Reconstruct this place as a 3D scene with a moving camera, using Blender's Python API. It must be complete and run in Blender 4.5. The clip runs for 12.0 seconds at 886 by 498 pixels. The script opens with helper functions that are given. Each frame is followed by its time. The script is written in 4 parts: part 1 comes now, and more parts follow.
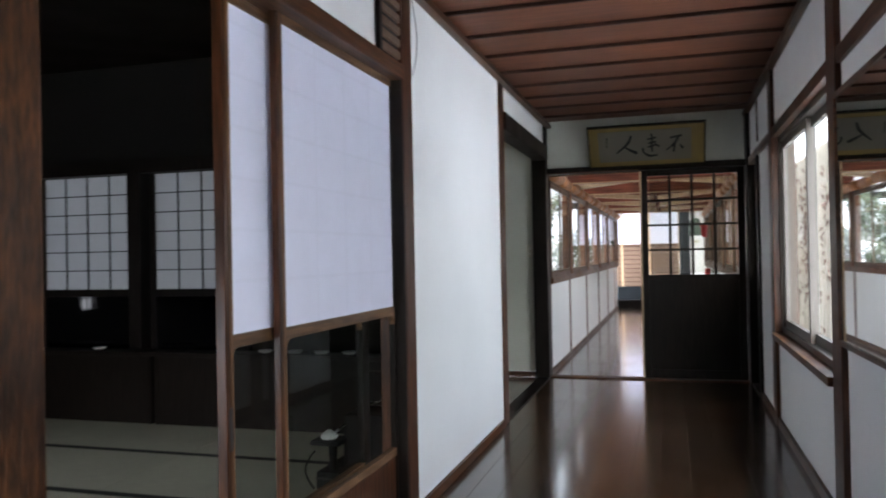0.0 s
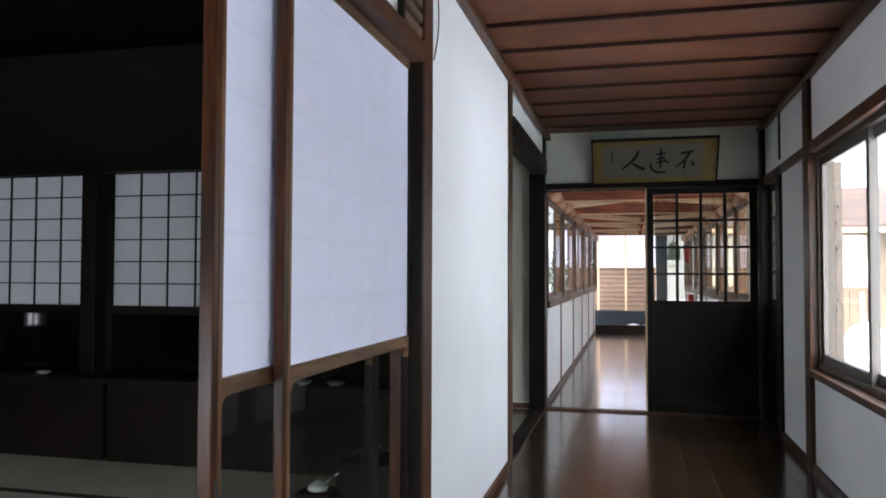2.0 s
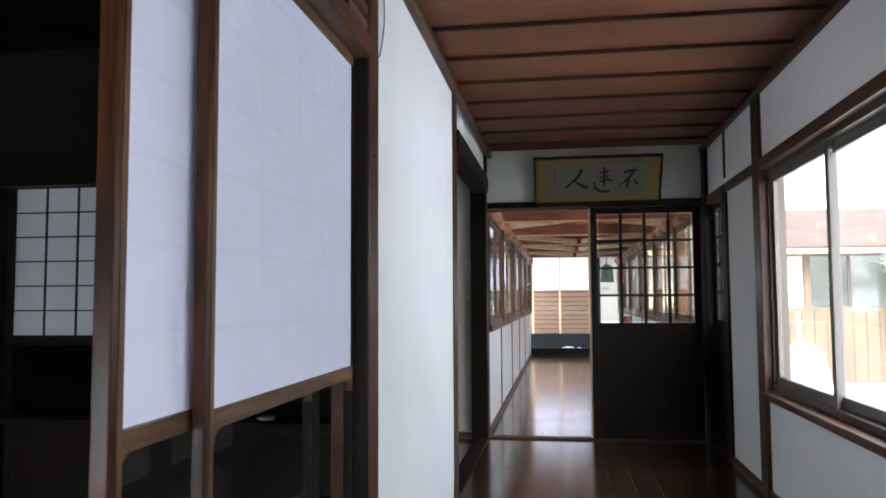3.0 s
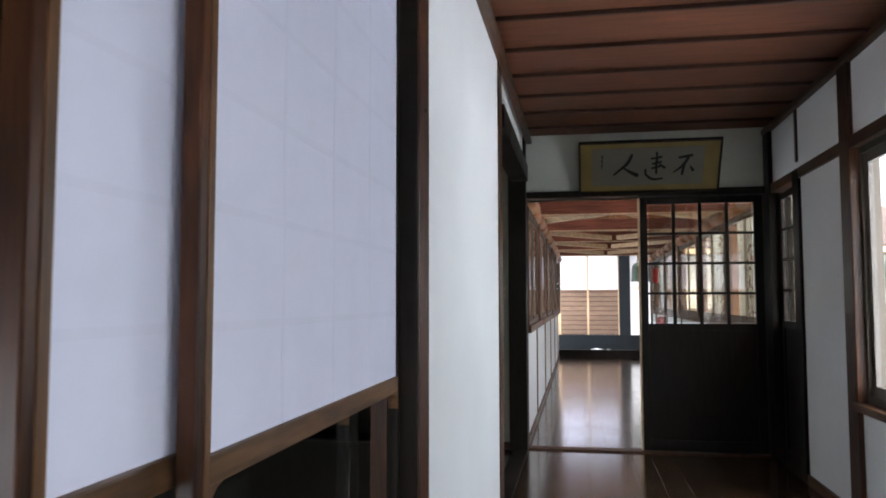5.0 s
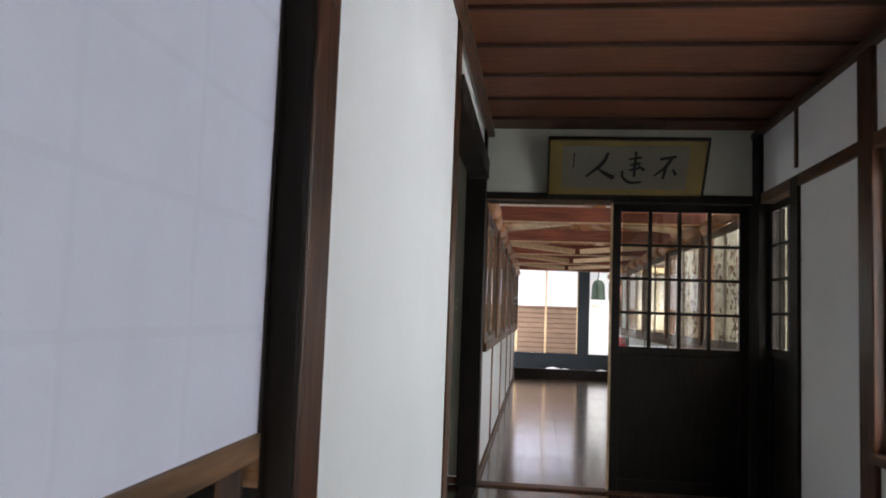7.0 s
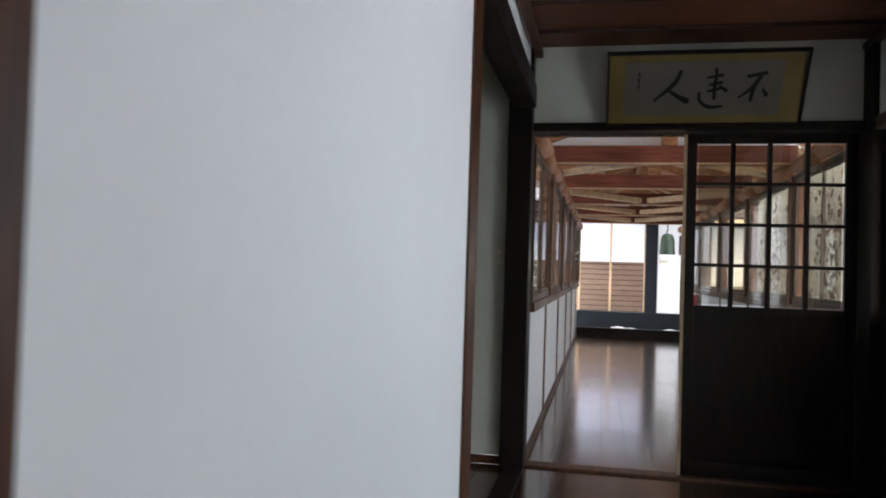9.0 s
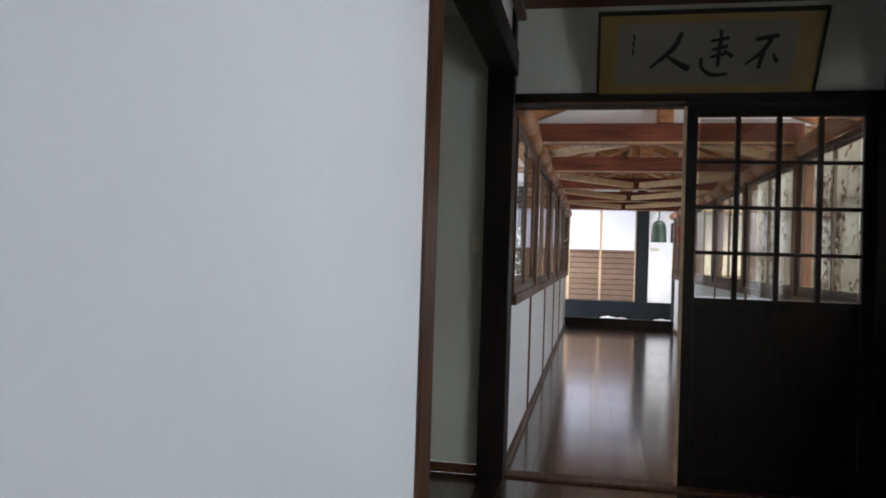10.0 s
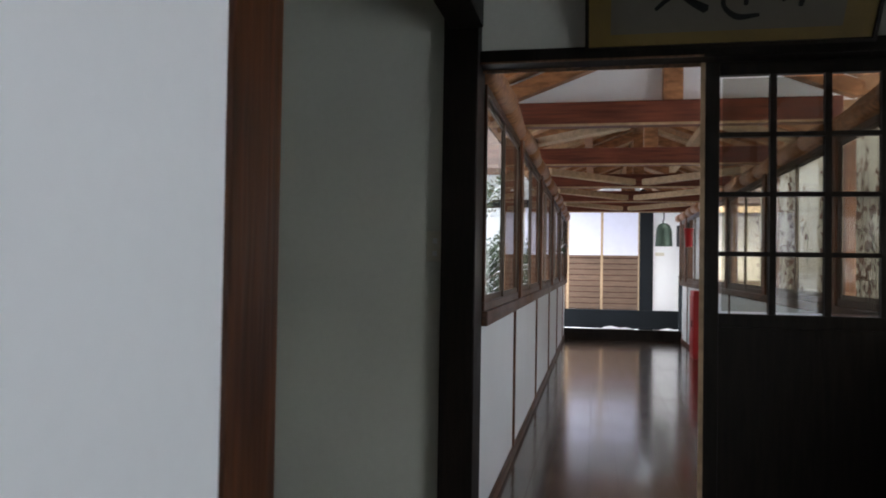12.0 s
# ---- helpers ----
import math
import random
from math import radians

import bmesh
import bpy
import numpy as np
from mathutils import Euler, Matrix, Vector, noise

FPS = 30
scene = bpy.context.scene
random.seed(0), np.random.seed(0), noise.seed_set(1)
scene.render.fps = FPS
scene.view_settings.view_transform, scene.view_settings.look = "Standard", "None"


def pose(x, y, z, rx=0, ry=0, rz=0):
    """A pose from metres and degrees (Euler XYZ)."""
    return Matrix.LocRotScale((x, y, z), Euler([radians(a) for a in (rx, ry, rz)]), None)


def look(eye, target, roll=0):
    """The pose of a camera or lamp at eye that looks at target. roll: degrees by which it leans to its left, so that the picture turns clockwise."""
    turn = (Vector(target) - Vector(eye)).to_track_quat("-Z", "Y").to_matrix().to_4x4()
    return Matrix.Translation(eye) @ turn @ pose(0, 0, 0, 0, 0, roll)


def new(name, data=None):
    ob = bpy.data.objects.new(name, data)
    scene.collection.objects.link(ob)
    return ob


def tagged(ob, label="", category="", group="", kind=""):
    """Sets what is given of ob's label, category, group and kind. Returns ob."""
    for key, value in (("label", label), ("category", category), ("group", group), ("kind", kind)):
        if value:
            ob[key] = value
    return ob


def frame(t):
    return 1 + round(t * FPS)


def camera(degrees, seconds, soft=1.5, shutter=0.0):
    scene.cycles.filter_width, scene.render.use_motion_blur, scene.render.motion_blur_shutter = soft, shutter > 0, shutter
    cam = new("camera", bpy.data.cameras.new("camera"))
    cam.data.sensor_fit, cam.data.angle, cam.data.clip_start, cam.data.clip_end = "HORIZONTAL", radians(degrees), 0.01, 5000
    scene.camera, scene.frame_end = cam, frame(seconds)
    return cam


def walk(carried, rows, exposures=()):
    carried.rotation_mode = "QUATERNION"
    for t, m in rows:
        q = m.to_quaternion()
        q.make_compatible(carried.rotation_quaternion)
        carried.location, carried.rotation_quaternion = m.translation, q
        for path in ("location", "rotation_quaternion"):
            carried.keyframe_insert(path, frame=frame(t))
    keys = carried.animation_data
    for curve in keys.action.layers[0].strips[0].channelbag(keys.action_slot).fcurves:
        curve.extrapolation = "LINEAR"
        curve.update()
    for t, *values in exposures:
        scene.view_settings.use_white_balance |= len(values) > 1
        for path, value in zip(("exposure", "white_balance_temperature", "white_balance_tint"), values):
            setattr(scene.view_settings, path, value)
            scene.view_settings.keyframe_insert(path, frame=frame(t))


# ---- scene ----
cam = camera(60.0, 12.0, soft=1.8, shutter=0.6)
PATH = [
    (0, (0.165, 0.06, 1.155), (-0.408, 1.976, 1.174), -1.1),
    (0.5, (0.042, 0.187, 1.147), (-0.397, 2.138, 1.182), -3.0),
    (1, (-0.105, 0.296, 1.144), (-0.495, 2.257, 1.204), -3.3),
    (1.5, (-0.174, 0.393, 1.14), (-0.624, 2.342, 1.168), -1.5),
    (2, (-0.219, 0.555, 1.155), (-0.698, 2.495, 1.224), 0.2),
    (2.5, (-0.281, 0.703, 1.152), (-0.662, 2.665, 1.24), -0.7),
    (2.7, (-0.308, 0.755, 1.15), (-0.629, 2.729, 1.283), -0.4),
    (4.3, (-0.501, 1.176, 1.134), (-0.781, 3.153, 1.26), -0.2),
    (4.5, (-0.523, 1.206, 1.148), (-0.832, 3.177, 1.293), 0.3),
    (5, (-0.554, 1.34, 1.128), (-0.903, 3.305, 1.261), -0.1),
    (5.5, (-0.614, 1.524, 1.127), (-0.74, 3.514, 1.287), 0.7),
    (6, (-0.651, 1.713, 1.116), (-0.584, 3.709, 1.225), 1.4),
    (6.5, (-0.63, 1.865, 1.121), (-0.797, 3.853, 1.256), 0.7),
    (6.7, (-0.61, 1.954, 1.128), (-0.828, 3.934, 1.3), 1.5),
    (8.3, (-0.589, 2.589, 1.114), (-0.93, 4.556, 1.233), 1.3),
    (8.5, (-0.556, 2.668, 1.117), (-1.012, 4.611, 1.256), 1.4),
    (9, (-0.548, 2.86, 1.109), (-0.954, 4.818, 1.16), 1.8),
    (9.5, (-0.561, 3.13, 1.11), (-0.928, 5.095, 1.172), 1.4),
    (10, (-0.546, 3.333, 1.112), (-0.926, 5.297, 1.133), 1.8),
    (10.5, (-0.518, 3.553, 1.108), (-1.035, 5.485, 1.163), 2.0),
    (11, (-0.51, 3.811, 1.112), (-0.916, 5.768, 1.162), 1.0),
    (11.5, (-0.515, 4.074, 1.111), (-0.869, 6.042, 1.154), -0.1),
    (12, (-0.502, 4.272, 1.113), (-0.89, 6.234, 1.157), 0.9),
]
EXPOSURES = [(0, 3.5, 6200, 11), (2.5, 3.62, 6120, 11), (5, 3.45, 6250, 11), (5.5, 3.4, 6600, 11), (6.5, 3.34, 6620, 11), (9, 3.1, 6250, 11), (11, 2.7, 6250, 11), (12, 2.6, 6250, 11)]
walk(cam, [(t, look(eye, target, roll)) for t, eye, target, roll in PATH], EXPOSURES)

# ---- world and light ----
world = bpy.data.worlds.new("overcast_sky")
scene.world = world
world.use_nodes = True
wn, wl = world.node_tree.nodes, world.node_tree.links
sky = wn.new("ShaderNodeTexSky")
sky.sky_type = "NISHITA"
sky.sun_disc = False
sky.sun_elevation, sky.sun_rotation = radians(49), radians(170)
sky.air_density, sky.dust_density = 1.0, 4.0
pale = wn.new("ShaderNodeHueSaturation")
pale.inputs["Saturation"].default_value = 0.22
wl.new(sky.outputs["Color"], pale.inputs["Color"])
wl.new(pale.outputs["Color"], wn["Background"].inputs["Color"])
wn["Background"].inputs["Strength"].default_value = 0.15

sun_lamp = bpy.data.lights.new("sun", "SUN")
sun_lamp.energy, sun_lamp.angle, sun_lamp.color = 0.22, radians(25), (1.0, 0.98, 0.95)
sun = new("sun", sun_lamp)
sun.matrix_world = look((4, -20, 28), (0, 4, 0))


# ---- materials ----
def material(name, colour, rough=0.6, metal=0.0, spec=0.5, grain=None, stain=0.0, bump=0.0, dark=0.6, each=0.0, coat=0.0, size=1.0):
    """Principled with grain noise (scales per axis), broad stains, fine relief and change from piece to piece."""
    m = bpy.data.materials.new(name)
    m.use_nodes = True
    n, l = m.node_tree.nodes, m.node_tree.links
    b = n["Principled BSDF"]
    b.inputs["Roughness"].default_value, b.inputs["Metallic"].default_value = rough, metal
    b.inputs["Specular IOR Level"].default_value = spec
    b.inputs["Coat Weight"].default_value, b.inputs["Coat Roughness"].default_value = coat, 0.12
    co = n.new("ShaderNodeTexCoord")
    mp = n.new("ShaderNodeMapping")
    mp.inputs["Scale"].default_value = grain or (6, 6, 6)
    l.new(co.outputs["Object"], mp.inputs["Vector"])
    fine = n.new("ShaderNodeTexNoise")
    fine.inputs["Scale"].default_value, fine.inputs["Detail"].default_value = 6.0 * size, 6
    l.new(mp.outputs["Vector"], fine.inputs["Vector"])
    wide = n.new("ShaderNodeTexNoise")
    wide.inputs["Scale"].default_value, wide.inputs["Detail"].default_value = 1.7 * size, 3
    l.new(co.outputs["Object"], wide.inputs["Vector"])
    mix = n.new("ShaderNodeMixRGB")
    mix.inputs["Color1"].default_value = (*[c * dark for c in colour], 1)
    mix.inputs["Color2"].default_value = (*colour, 1)
    streak = n.new("ShaderNodeMapRange")
    streak.inputs["From Min"].default_value, streak.inputs["From Max"].default_value = (0.34, 0.66) if grain else (0.0, 1.0)
    l.new(fine.outputs["Fac"], streak.inputs["Value"])
    l.new(streak.outputs["Result"], mix.inputs["Fac"])
    tone = n.new("ShaderNodeMapRange")
    tone.inputs["From Min"].default_value, tone.inputs["From Max"].default_value = 0.3, 0.7
    tone.inputs["To Min"].default_value, tone.inputs["To Max"].default_value = 1 - stain, 1
    l.new(wide.outputs["Fac"], tone.inputs["Value"])
    last = tone.outputs["Result"]
    if each:
        info = n.new("ShaderNodeObjectInfo")
        vary = n.new("ShaderNodeMapRange")
        vary.inputs["To Min"].default_value, vary.inputs["To Max"].default_value = 1 - each, 1
        l.new(info.outputs["Random"], vary.inputs["Value"])
        times = n.new("ShaderNodeMath")
        times.operation = "MULTIPLY"
        l.new(last, times.inputs[0])
        l.new(vary.outputs["Result"], times.inputs[1])
        last = times.outputs["Value"]
    hsv = n.new("ShaderNodeHueSaturation")
    l.new(mix.outputs["Color"], hsv.inputs["Color"])
    l.new(last, hsv.inputs["Value"])
    l.new(hsv.outputs["Color"], b.inputs["Base Color"])
    if bump:
        bp = n.new("ShaderNodeBump")
        bp.inputs["Strength"].default_value, bp.inputs["Distance"].default_value = bump, 0.01
        l.new(fine.outputs["Fac"], bp.inputs["Height"])
        l.new(bp.outputs["Normal"], b.inputs["Normal"])
    if rough < 0.5:
        rr = n.new("ShaderNodeMapRange")
        rr.inputs["To Min"].default_value, rr.inputs["To Max"].default_value = rough * 0.6, rough * 1.6
        l.new(wide.outputs["Fac"], rr.inputs["Value"])
        l.new(rr.outputs["Result"], b.inputs["Roughness"])
    return m


def paper_material(name, colour, through_share):
    m = bpy.data.materials.new(name)
    m.use_nodes = True
    n, l = m.node_tree.nodes, m.node_tree.links
    n.remove(n["Principled BSDF"])
    co = n.new("ShaderNodeTexCoord")
    fibre = n.new("ShaderNodeTexNoise")
    fibre.inputs["Scale"].default_value, fibre.inputs["Detail"].default_value = 9, 8
    l.new(co.outputs["Object"], fibre.inputs["Vector"])
    ramp = n.new("ShaderNodeMixRGB")
    ramp.inputs["Color1"].default_value = (*[c * 0.9 for c in colour], 1)
    ramp.inputs["Color2"].default_value = (*colour, 1)
    l.new(fibre.outputs["Fac"], ramp.inputs["Fac"])
    d, t, mx = n.new("ShaderNodeBsdfDiffuse"), n.new("ShaderNodeBsdfTranslucent"), n.new("ShaderNodeMixShader")
    mx.inputs["Fac"].default_value = through_share
    for s in (d, t):
        l.new(ramp.outputs["Color"], s.inputs["Color"])
    l.new(d.outputs[0], mx.inputs[1])
    l.new(t.outputs[0], mx.inputs[2])
    l.new(mx.outputs[0], n["Material Output"].inputs["Surface"])
    return m


def glass_material(name, tint, film=0.0):
    """Clear pane; film: the share of a thin uneven whitish veil."""
    m = bpy.data.materials.new(name)
    m.use_nodes = True
    n, l = m.node_tree.nodes, m.node_tree.links
    n.remove(n["Principled BSDF"])
    t, g, mx = n.new("ShaderNodeBsdfTransparent"), n.new("ShaderNodeBsdfGlossy"), n.new("ShaderNodeMixShader")
    lw, power, scale = n.new("ShaderNodeLayerWeight"), n.new("ShaderNodeMath"), n.new("ShaderNodeMath")
    power.operation, scale.operation = "POWER", "MULTIPLY_ADD"
    lw.inputs["Blend"].default_value = 0.5
    power.inputs[1].default_value, scale.inputs[1].default_value, scale.inputs[2].default_value = 5.0, 0.32, 0.03
    l.new(lw.outputs["Facing"], power.inputs[0])
    l.new(power.outputs[0], scale.inputs[0])
    t.inputs["Color"].default_value = (*tint, 1)
    g.inputs["Roughness"].default_value = 0.02
    l.new(scale.outputs[0], mx.inputs["Fac"])
    l.new(t.outputs[0], mx.inputs[1])
    l.new(g.outputs[0], mx.inputs[2])
    last = mx.outputs[0]
    if film:
        veil, over, cloud, span = n.new("ShaderNodeBsdfTranslucent"), n.new("ShaderNodeMixShader"), n.new("ShaderNodeTexNoise"), n.new("ShaderNodeMapRange")
        veil.inputs["Color"].default_value = (0.9, 0.9, 0.9, 1)
        cloud.inputs["Scale"].default_value = 2.5
        span.inputs["From Min"].default_value, span.inputs["From Max"].default_value = 0.3, 0.7
        span.inputs["To Min"].default_value, span.inputs["To Max"].default_value = film * 0.5, film
        l.new(cloud.outputs["Fac"], span.inputs["Value"])
        l.new(span.outputs["Result"], over.inputs["Fac"])
        l.new(last, over.inputs[1])
        l.new(veil.outputs[0], over.inputs[2])
        last = over.outputs[0]
    l.new(last, n["Material Output"].inputs["Surface"])
    return m


PLASTER = material("white_plaster", (0.83, 0.84, 0.845), 0.85, spec=0.2, stain=0.05, bump=0.05, dark=0.96)
GREY_PLASTER = material("grey_plaster", (0.60, 0.61, 0.53), 0.9, spec=0.2, stain=0.12, bump=0.08, dark=0.92)
BROWN = material("stained_wood", (0.108, 0.037, 0.0135), 0.38, grain=(9, 9, 0.8), stain=0.5, bump=0.2, dark=0.3, spec=0.3)
BROWN_Y = material("stained_wood_rail", (0.14, 0.056, 0.024), 0.4, grain=(9, 0.8, 9), stain=0.45, bump=0.12, dark=0.35, spec=0.3)
EDGE = material("worn_sash_wood", (0.22, 0.11, 0.05), 0.42, grain=(9, 9, 0.9), stain=0.45, bump=0.1, dark=0.4, spec=0.3)
EDGE_Y = material("worn_sash_rail", (0.22, 0.115, 0.055), 0.42, grain=(9, 0.9, 9), stain=0.45, bump=0.1, dark=0.4, spec=0.3)
OLD_POST = material("mottled_old_post", (0.10, 0.036, 0.011), 0.42, grain=(7, 7, 1.6), stain=0.7, bump=0.35, dark=0.15, spec=0.3, size=2.2)
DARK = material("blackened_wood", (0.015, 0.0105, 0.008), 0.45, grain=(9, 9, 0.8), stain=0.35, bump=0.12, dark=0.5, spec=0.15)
CEILING_WOOD = material("ceiling_board", (0.2, 0.072, 0.036), 0.5, grain=(0.6, 7, 7), stain=0.35, bump=0.08, dark=0.65, spec=0.3)
BATTEN = material("ceiling_batten", (0.06, 0.025, 0.015), 0.45, grain=(0.6, 9, 9), stain=0.3, bump=0.08, dark=0.6, spec=0.3)
FLOOR_WOOD = material("polished_plank", (0.11, 0.062, 0.033), 0.16, grain=(7, 0.5, 7), stain=0.75, bump=0.03, dark=0.45, each=0.4, coat=0.5, size=1.3)
BEAM = material("red_stained_beam", (0.23, 0.064, 0.033), 0.45, grain=(0.7, 9, 9), stain=0.35, bump=0.12, dark=0.5, spec=0.3)
PALE_BEAM = material("pale_pine", (0.60, 0.42, 0.25), 0.55, grain=(4, 4, 4), stain=0.25, bump=0.12, dark=0.7, spec=0.3)
RAFTER = material("rafter_pine", (0.46, 0.21, 0.09), 0.5, grain=(2, 6, 6), stain=0.3, bump=0.1, dark=0.5, spec=0.3)
TATAMI = material("tatami_straw", (0.60, 0.59, 0.46), 0.8, grain=(2, 60, 2), stain=0.15, bump=0.15, dark=0.8)
CLOTH_EDGE = material("tatami_border", (0.02, 0.02, 0.018), 0.85)
PAPER = paper_material("shoji_paper", (0.775, 0.79, 0.93), 0.08)
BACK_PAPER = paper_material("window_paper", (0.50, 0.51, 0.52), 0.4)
BAR_SHADE_PAPER = paper_material("bar_shade_paper", (0.752, 0.767, 0.902), 0.06)
GLASS = glass_material("window_glass", (0.93, 0.95, 0.95))
FAINT_HAZE_GLASS = glass_material("faint_haze_window_glass", (0.93, 0.95, 0.95), 0.005)
HAZY_GLASS = glass_material("hazy_window_glass", (0.93, 0.95, 0.95), 0.007)
DIM_GLASS = glass_material("sash_glass", (0.92, 0.94, 0.93))
DOOR_GLASS = glass_material("old_door_glass", (0.74, 0.74, 0.70))
ALUMINIUM = material("bronze_aluminium", (0.09, 0.075, 0.06), 0.35, metal=0.7, stain=0.15, dark=0.85)
ALU_PALE = material("pale_aluminium", (0.13, 0.115, 0.1), 0.4, metal=0.2, stain=0.15, dark=0.85)
SNOW = material("snow", (0.83, 0.84, 0.87), 0.7, spec=0.3, stain=0.06, bump=0.5, dark=0.93)
BOARD = material("beige_board", (0.17, 0.112, 0.064), 0.7, grain=(8, 8, 0.8), stain=0.25, bump=0.1, dark=0.75, each=0.2)
ROOF = material("brown_roof_tile", (0.1, 0.06, 0.043), 0.6, stain=0.3, bump=0.2, dark=0.7)
CREAM = material("cream_wall", (0.6, 0.52, 0.41), 0.8, stain=0.2, bump=0.1, dark=0.85)
SLAT_WOOD = material("weathered_slat", (0.2, 0.125, 0.08), 0.6, grain=(0.8, 8, 8), stain=0.25, bump=0.1, dark=0.7, each=0.15)
SLATE = material("blue_black_paint", (0.009, 0.012, 0.015), 0.7, stain=0.3, dark=0.7, spec=0.15)
BRONZE = material("green_bronze", (0.055, 0.085, 0.060), 0.5, metal=0.6, stain=0.35, bump=0.1, dark=0.6)
# mount and sheet colours are lowered to carry the plaque's dim light
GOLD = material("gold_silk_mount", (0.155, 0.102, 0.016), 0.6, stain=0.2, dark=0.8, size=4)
SCROLL = material("dimmed_aged_paper", (0.115, 0.105, 0.08), 0.9, stain=0.15, dark=0.9)
INK = material("ink", (0.018, 0.018, 0.018), 0.9, spec=0.1)
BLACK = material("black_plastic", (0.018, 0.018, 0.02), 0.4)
WHITE = material("white_enamel", (0.78, 0.78, 0.76), 0.35, stain=0.05, dark=0.95)
IVORY = material("ivory_plastic", (0.66, 0.62, 0.50), 0.45, stain=0.1, dark=0.92)
RED = material("red_enamel", (0.50, 0.02, 0.02), 0.35, stain=0.15, dark=0.85)
IRON = material("dark_iron", (0.03, 0.03, 0.032), 0.45, metal=0.6)
BARK = material("bark", (0.10, 0.075, 0.055), 0.9, grain=(6, 6, 2), stain=0.3, bump=0.5, dark=0.5)
RED_LEAF = material("withered_leaf", (0.16, 0.07, 0.045), 0.7, stain=0.3, dark=0.6)
GREEN_LEAF = material("evergreen_leaf", (0.05, 0.075, 0.035), 0.6, stain=0.3, dark=0.6)
MIRROR = bpy.data.materials.new("mirror_silver")
MIRROR.use_nodes = True
for key, value in (("Base Color", (0.86, 0.88, 0.88, 1)), ("Metallic", 1.0), ("Roughness", 0.02)):
    MIRROR.node_tree.nodes["Principled BSDF"].inputs[key].default_value = value


# ---- building helpers ----
def box(bm, x0, x1, y0, y1, z0, z1, bevel=0.0):
    m = Matrix.Translation(((x0 + x1) / 2, (y0 + y1) / 2, (z0 + z1) / 2)) @ Matrix.Diagonal((abs(x1 - x0), abs(y1 - y0), abs(z1 - z0), 1))
    made = bmesh.ops.create_cube(bm, size=1, matrix=m)["verts"]
    if bevel:
        edges = list({e for v in made for e in v.link_edges})
        bmesh.ops.bevel(bm, geom=edges, offset=bevel, segments=2, affect="EDGES", profile=0.6)
    return bm


def beam(bm, a, b, w, h, bevel=0.0):
    """A straight timber from a to b, w wide (level) and h high."""
    a, b = Vector(a), Vector(b)
    d = (b - a)
    side = d.cross(Vector((0, 0, 1)))
    side = side.normalized() if side.length > 1e-5 else Vector((1, 0, 0))
    up = side.cross(d).normalized()
    m = Matrix((side, d.normalized(), up)).transposed().to_4x4()
    m = Matrix.Translation((a + b) / 2) @ m @ Matrix.Diagonal((w, d.length, h, 1))
    made = bmesh.ops.create_cube(bm, size=1, matrix=m)["verts"]
    if bevel:
        bmesh.ops.bevel(bm, geom=list({e for v in made for e in v.link_edges}), offset=bevel, segments=2, affect="EDGES")
    return bm


def rod(bm, a, b, r0, r1=None, sides=10):
    a, b = Vector(a), Vector(b)
    m = Matrix.Translation((a + b) / 2) @ (b - a).to_track_quat("Z", "Y").to_matrix().to_4x4()
    bmesh.ops.create_cone(bm, cap_ends=True, segments=sides, radius1=r0, radius2=r0 if r1 is None else r1, depth=(b - a).length, matrix=m)
    return bm


def lathe(bm, profile, centre, sides=24):
    cx, cy, cz = centre
    rings = [[bm.verts.new((cx + r * math.cos(2 * math.pi * i / sides), cy + r * math.sin(2 * math.pi * i / sides), cz + z)) for i in range(sides)] for r, z in profile]
    for lo, hi in zip(rings, rings[1:]):
        for i in range(sides):
            bm.faces.new((lo[i], lo[(i + 1) % sides], hi[(i + 1) % sides], hi[i]))
    bm.faces.new(rings[0][::-1])
    bm.faces.new(rings[-1])
    return bm


def wire(bm, points, r, sides=6):
    for a, b in zip(points, points[1:]):
        rod(bm, a, b, r, r, sides)
    return bm


def part(name, bm, mat, parent=None, label="", smooth=False):
    me = bpy.data.meshes.new(name)
    bm.to_mesh(me)
    bm.free()
    if smooth:
        for p in me.polygons:
            p.use_smooth = True
    me.materials.append(mat)
    ob = new(name, me)
    if parent is not None:
        ob.parent = parent
        ob.matrix_parent_inverse = parent.matrix_basis.inverted()
    if label:
        ob["label"] = label
    return ob


def B(*dims, bevel=0.0):
    return box(bmesh.new(), *dims, bevel=bevel)


def boxes(*rows, bevel=0.0):
    bm = bmesh.new()
    for r in rows:
        box(bm, *r, bevel=bevel)
    return bm


def thing(name, at, label, category, group="", kind=""):
    e = new(name)
    e.matrix_basis = Matrix.Translation(at)
    return tagged(e, label, category, group, kind)


def setting(name, bm, mat, label, category):
    return tagged(part(name, bm, mat), label, category, "", "structure")


# ---- plan ----
WL, WR = -0.95, 0.82          # corridor wall faces
YB, YE = -2.2, 7.25           # corridor's closed end behind, end wall with the sliding door
ZC = 2.38                     # corridor ceiling
GL, GR, GY = -0.97, 0.83, 16.6   # gallery walls and far end

# corridor and gallery under-floor
setting("floor", boxes((WL - 0.1, WR + 0.1, YB, YE + 0.05, -0.12, -0.022), (-2.6, WL - 0.1, 5.28, YE + 0.05, -0.12, -0.022)), DARK, "dark wooden floor bed under the corridor planks", "floor")
setting("floor_gallery", B(GL - 0.1, GR + 0.1, YE + 0.05, GY, -0.12, -0.022), DARK, "dark wooden floor bed of the covered gallery", "floor")

